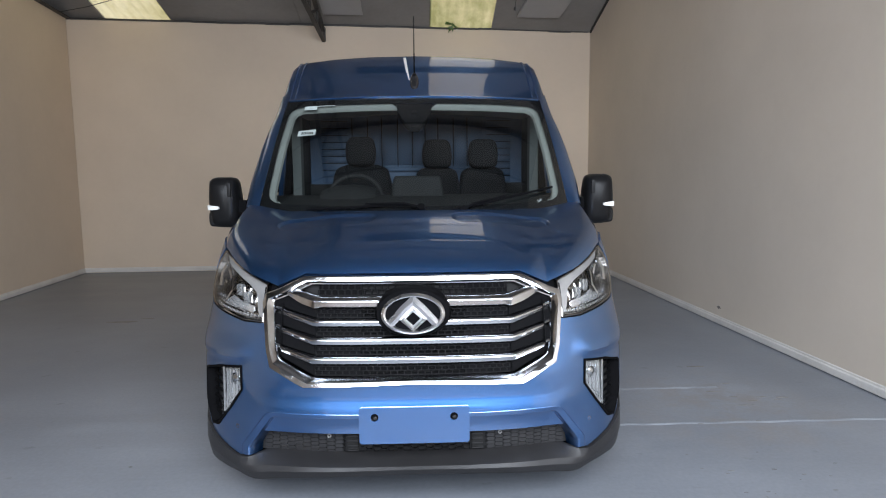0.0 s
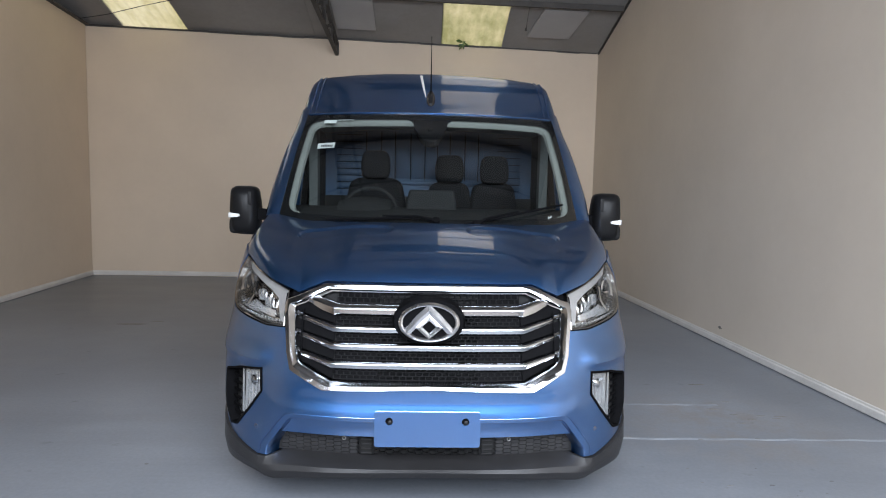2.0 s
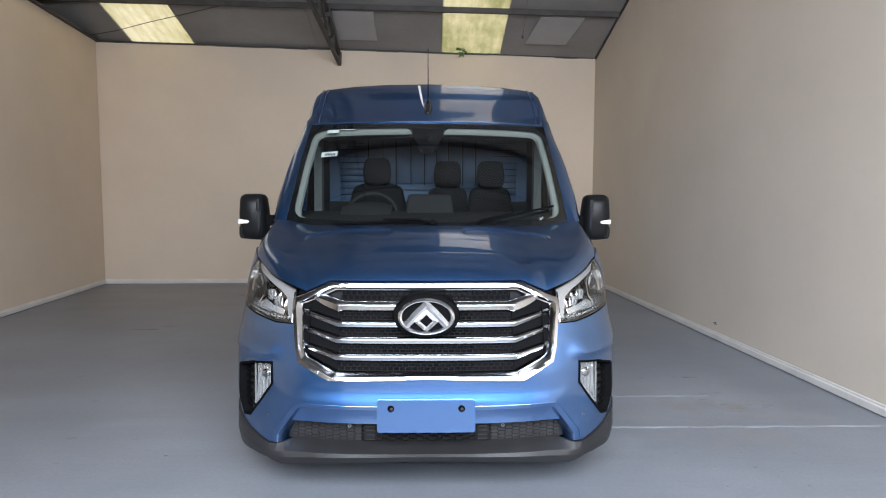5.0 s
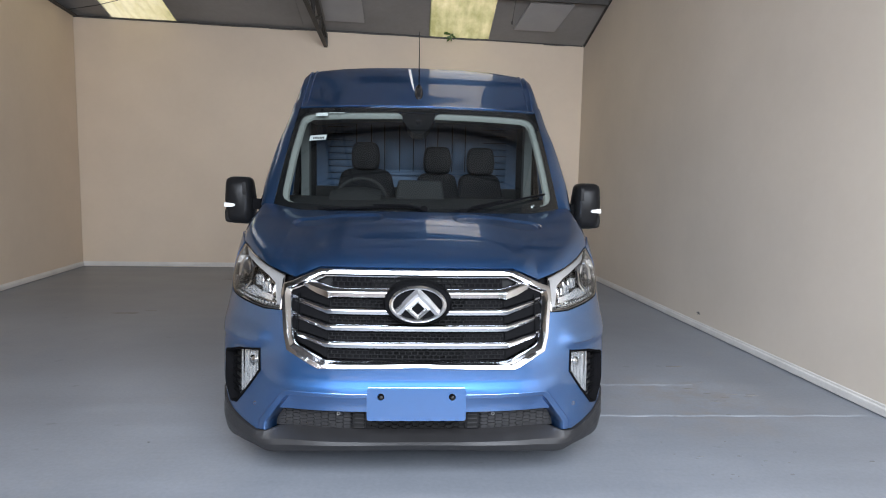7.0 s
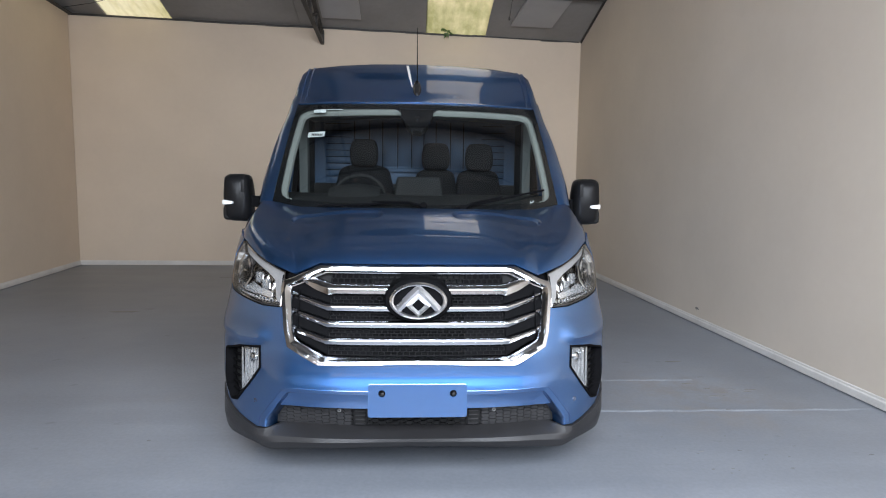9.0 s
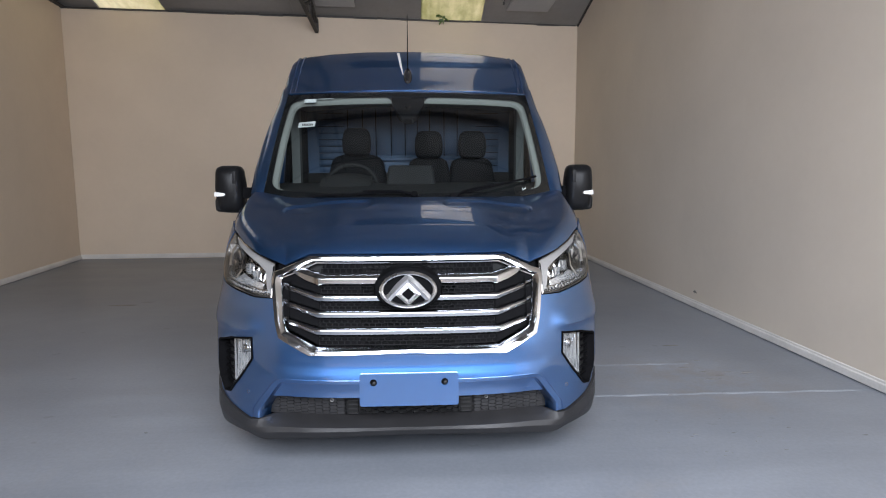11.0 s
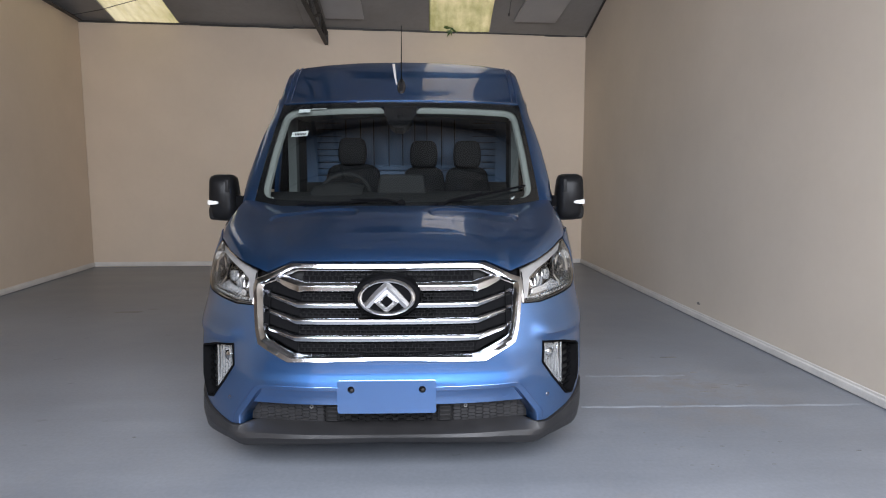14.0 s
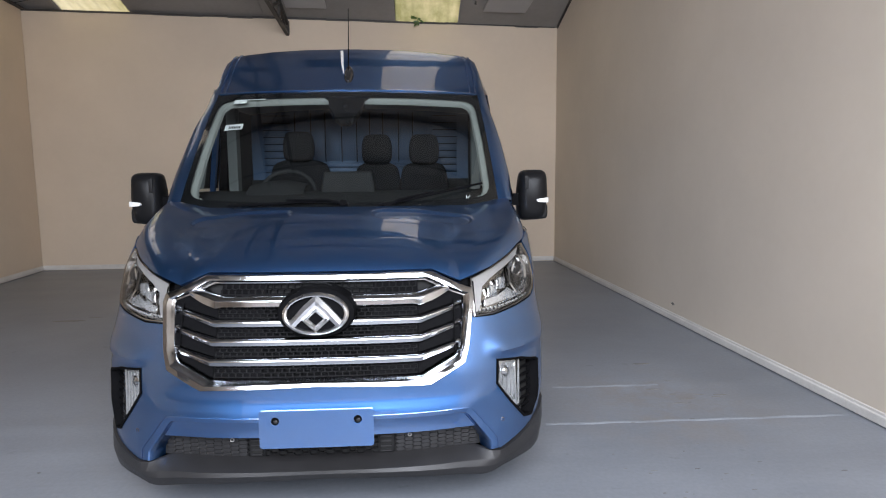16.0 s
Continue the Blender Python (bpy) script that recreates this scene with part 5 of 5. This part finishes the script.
for s in (1, -1):
    part("door_trim", box(*sorted((s * 0.97, s * 1.02)), 1.35, 2.2, 0.7, 1.47, 0.01), DASH, van)
    part("post_trim", closed_out(loft([[(s * x, y, z) for x, y in ((0.96, 2.13), (0.90, 2.16), (0.90, 2.26), (0.96, 2.26))] for z in (1.3, 2.12)], True, True)), POSTTRIM, van)
    part("door_frame", closed_out(loft([[(s * (x - 0.10 * max(0, z - 1.45)), y + dy, z) for x, dy in ((1.00, 0.0), (0.975, 0.02), (0.975, 0.06), (1.00, 0.06))] for y, z in ((1.78, 1.42), (1.80, 1.80), (1.83, 2.10))], True, True)), PAINT, van)
    part("side_lining", box(*sorted((s * 0.93, s * 0.96)), 2.26, 2.73, 0.8, 2.14), DASH, van)

# camera pod, stickers
part("camera_pod", closed_out(loft([[screen_point(u, v, d) for u, v in ((-0.135, 0.935), (0.135, 0.935), (0.125, 0.85), (0.065, 0.735), (0.03, 0.70), (-0.03, 0.70), (-0.065, 0.735), (-0.125, 0.85))] for d in (0.010, 0.06)], True, True)), GLOSSBLACK, van, angle=30)
part("camera_lens", tube([screen_point(0, 0.83, 0.0), screen_point(0, 0.83, 0.03)], 0.018, 14), DARKGREY, van)


def on_glass(name, u0, u1, v0, v1, material, skew=0.0, inset_d=0.008, parent=None):
    bm = loft([[screen_point(u0 + (u1 - u0) * i / 4, v + skew * i / 4, inset_d) for i in range(5)] for v in (v0, v1)])
    return part(name, rim(facing(bm), 0.0008), material, parent or van)


st1 = on_glass("sticker", -0.842, -0.712, 0.615, 0.668, PAPER, 0.012)
for k in range(7):
    u = -0.815 + k * 0.013
    on_glass("print_bar", u, u + 0.009, 0.632, 0.654, INK, 0.001, 0.0068, st1)
on_glass("sticker", -0.840, -0.740, 0.885, 0.925, PAPER, 0.0, 0.004)
on_glass("sticker", -0.735, -0.600, 0.918, 0.926, PAPER, 0.0, 0.004)
st2 = on_glass("print_mark", 0.79, 0.794, 0.040, 0.062, PAPER, 0.01, 0.002)
for k in range(3):
    on_glass("print_bar", 0.798 + 0.007 * k, 0.802 + 0.007 * k, 0.046 + 0.006 * k, 0.058 + 0.006 * k, PAPER, 0.0, 0.002, st2)

# ---- roof steel and small things of the room ----
def roof_purlin(y, x0=-9.4, x1=3.12):
    bm = beam((x0, y, roof_z(x0, y) - 0.045), (x1, y, roof_z(x1, y) - 0.045), 0.055, 0.085)
    return tagged(part("purlin", bm, STEEL, smooth=False), "dark steel purlin under the roof sheets", "beam", "roof purlins", "structure")


for y in (7.10, 5.85, 4.60, 2.10, 0.85, -0.5, -1.8, -3.1, -4.4):
    roof_purlin(y)


def box_beam(y, x0, x1, w, h):
    """A broad boxed beam across the bay, with its flange plates."""
    bm = beam((x0, y, roof_z(x0, y) - h / 2), (x1, y, roof_z(x1, y) - h / 2), w, h)
    b = tagged(part("box_beam", bm, STEEL, smooth=False), "broad dark steel box beam across the roof bay", "beam", kind="structure")
    for d in (-1, 1):
        part("flange", beam((x0, y + d * w * 0.5, roof_z(x0, y) - h), (x1, y + d * w * 0.5, roof_z(x1, y) - h), 0.05, 0.02), STEEL, b, smooth=False)


box_beam(3.56, -1.05, 3.12, 0.42, 0.12)
roof_purlin(3.35, -9.4, -1.72)


def truss():
    x = -1.67
    t = empty("roof_truss", x, 8.2, 4.1, "dark steel lattice truss fixed to the back wall", "truss")
    t["kind"] = "structure"
    top = lambda y: roof_z(x, y) - 0.13
    bot = lambda y: 4.108 + 0.095 * (8.2 - y)
    part("bottom_chord", beam((x, 8.38, bot(8.38)), (x, RIDGE_Y, bot(RIDGE_Y)), 0.06, 0.05), STEEL, t, smooth=False)
    part("top_chord", beam((x, 8.38, top(8.38)), (x, RIDGE_Y, top(RIDGE_Y)), 0.06, 0.06), STEEL, t, smooth=False)
    part("end_plate", beam((x, 8.36, bot(8.38) + 0.0), (x, 8.36, top(8.36) + 0.05), 0.07, 0.05), STEEL, t, smooth=False)
    ys = [8.25, 7.75, 7.1, 6.4, 5.6, 4.7, 3.7, 2.6, 1.5]
    for i, (a, b) in enumerate(zip(ys, ys[1:])):
        p, q = ((a, bot(a)), (b, top(b))) if i % 2 == 0 else ((a, top(a)), (b, bot(b)))
        part("web", beam((x, *p), (x, *q), 0.035, 0.035), STEEL, t, smooth=False)
        part("web", beam((x, b, bot(b)), (x, b, top(b)), 0.03, 0.03), STEEL, t, smooth=False)
    part("cleat", beam((x - 0.12, 7.1, top(7.1) - 0.02), (x + 0.05, 7.1, top(7.1) - 0.02), 0.08, 0.12), STEEL, t, smooth=False)


truss()


def ceiling_board(x0, x1, y0, y1, skew):
    c = [(x0 + skew, y0), (x1 + skew, y0), (x1, y1), (x0, y1)]
    bm = slab(c, lambda x, y: roof_z(x, y) - 0.045, lambda x, y: roof_z(x, y) - 0.012)
    b = tagged(part("ceiling_board", bm, BOARD, smooth=False), "pale grey flat board fixed under the roof", "board", "boards under the roof")
    return b


ceiling_board(-1.62, -0.94, 7.22, 8.03, 0.0)
ceiling_board(1.72, 2.45, 7.22, 8.00, 0.15)

edge = bmesh.new()
xs = [-9.4 + i * 0.42 for i in range(30)] + [3.10]
for a, b in zip(xs, xs[1:]):
    dz = random.uniform(-0.008, 0.008)
    beam((a, back_y(a) - 0.012, 4.325 - 0.0195 * a + dz), (b, back_y(b) - 0.012, 4.325 - 0.0195 * b + dz), 0.02, 0.03, edge)
tagged(part("trim_back_top", edge, STEEL, smooth=False), "dark ragged flashing along the wall head", "flashing", kind="structure")
bm = beam((right_x(8.45) - 0.01, 8.45, roof_z(3.1, 8.45) - 0.02), (right_x(RIDGE_Y) - 0.01, RIDGE_Y, roof_z(3.1, RIDGE_Y) - 0.02), 0.025, 0.04)
tagged(part("trim_right_top", bm, STEEL, smooth=False), "dark edge strip between roof and side wall", "flashing", kind="structure")
bm = beam((left_x(8.25) + 0.0, 8.25, 4.455), (left_x(-4.6), -4.6, 4.455), 0.16, 0.02)
tagged(part("trim_left_top", bm, STEEL, smooth=False), "dark capping on the partition wall", "capping", kind="structure")


def hanging(points, name, label, r=0.006):
    c = bmesh.new()
    tube(points, r, 6, c)
    return tagged(part(name, c, STEEL), label, "cable")


hanging([(-6.06, 8.07, 4.50), (-5.5, 7.90, 4.535), (-4.80, 7.66, 4.62), (-4.0, 7.40, 4.70), (-3.2, 7.12, 4.78)], "cable", "thin dark cable slung under the roof")
cord = hanging([(1.44, 6.0, roof_z(1.44, 6.0)), (1.43, 6.0, 4.40), (1.37, 6.0, 3.97)], "pull_cord", "thin dark cord hanging from the roof", 0.005)
part("cord_end", tube([(1.37, 6.0, 3.985), (1.368, 6.0, 3.945)], 0.014, 8), STEEL, cord)


def weed():
    root = Vector((0.615, 8.36, 4.29))
    rng = random.Random(5)
    bm = bmesh.new()
    tube([root, root + Vector((0.0, -0.03, 0.07)), root + Vector((-0.02, -0.05, 0.16))], 0.005, 5, bm)
    pl = tagged(part("weed", bm, LEAF), "small green weed growing in at the wall head", "plant")
    for i in range(19):
        t = rng.uniform(0.1, 1.0)
        p = root + Vector((-0.02 * t, -0.05 * t, 0.16 * t))
        d = Vector((rng.uniform(-1, 1), rng.uniform(-0.7, 0.2), rng.uniform(-0.5, 0.7))).normalized()
        n = d.cross(Vector((0, 1, 0.2))).normalized()
        ln = rng.uniform(0.07, 0.145)
        lf = bmesh.new()
        loft([[p + d * ln * a - n * w, p + d * ln * a + Vector((0, 0, -0.02 * a * a)), p + d * ln * a + n * w] for a, w in ((0.0, 0.003), (0.3, 0.014), (0.6, 0.017), (0.85, 0.010), (1.0, 0.001))], bm=lf)
        part("leaf", lf, LEAF, pl)


weed()

# knocked patch low on the side wall
kb = bmesh.new()
for (dy, dz, r) in ((0, 0, 0.019), (0.028, -0.004, 0.011), (-0.026, -0.008, 0.009), (0.012, -0.020, 0.005)):
    y = 3.66 + dy
    pts = [(right_x(y + r * math.cos(t)) - 0.004, y + r * math.cos(t) * (1 + 0.2 * math.sin(3 * t)), 0.185 + dz + 0.75 * r * math.sin(t)) for t in [i * 2 * math.pi / 11 for i in range(11)]]
    loft([pts, [(a + 0.01, b, c) for a, b, c in pts]], True, True, kb)
tagged(part("trim_wall_scuff", closed_out(kb), STAIN), "broken plaster patch on the white wall", "wall scuff", kind="structure")
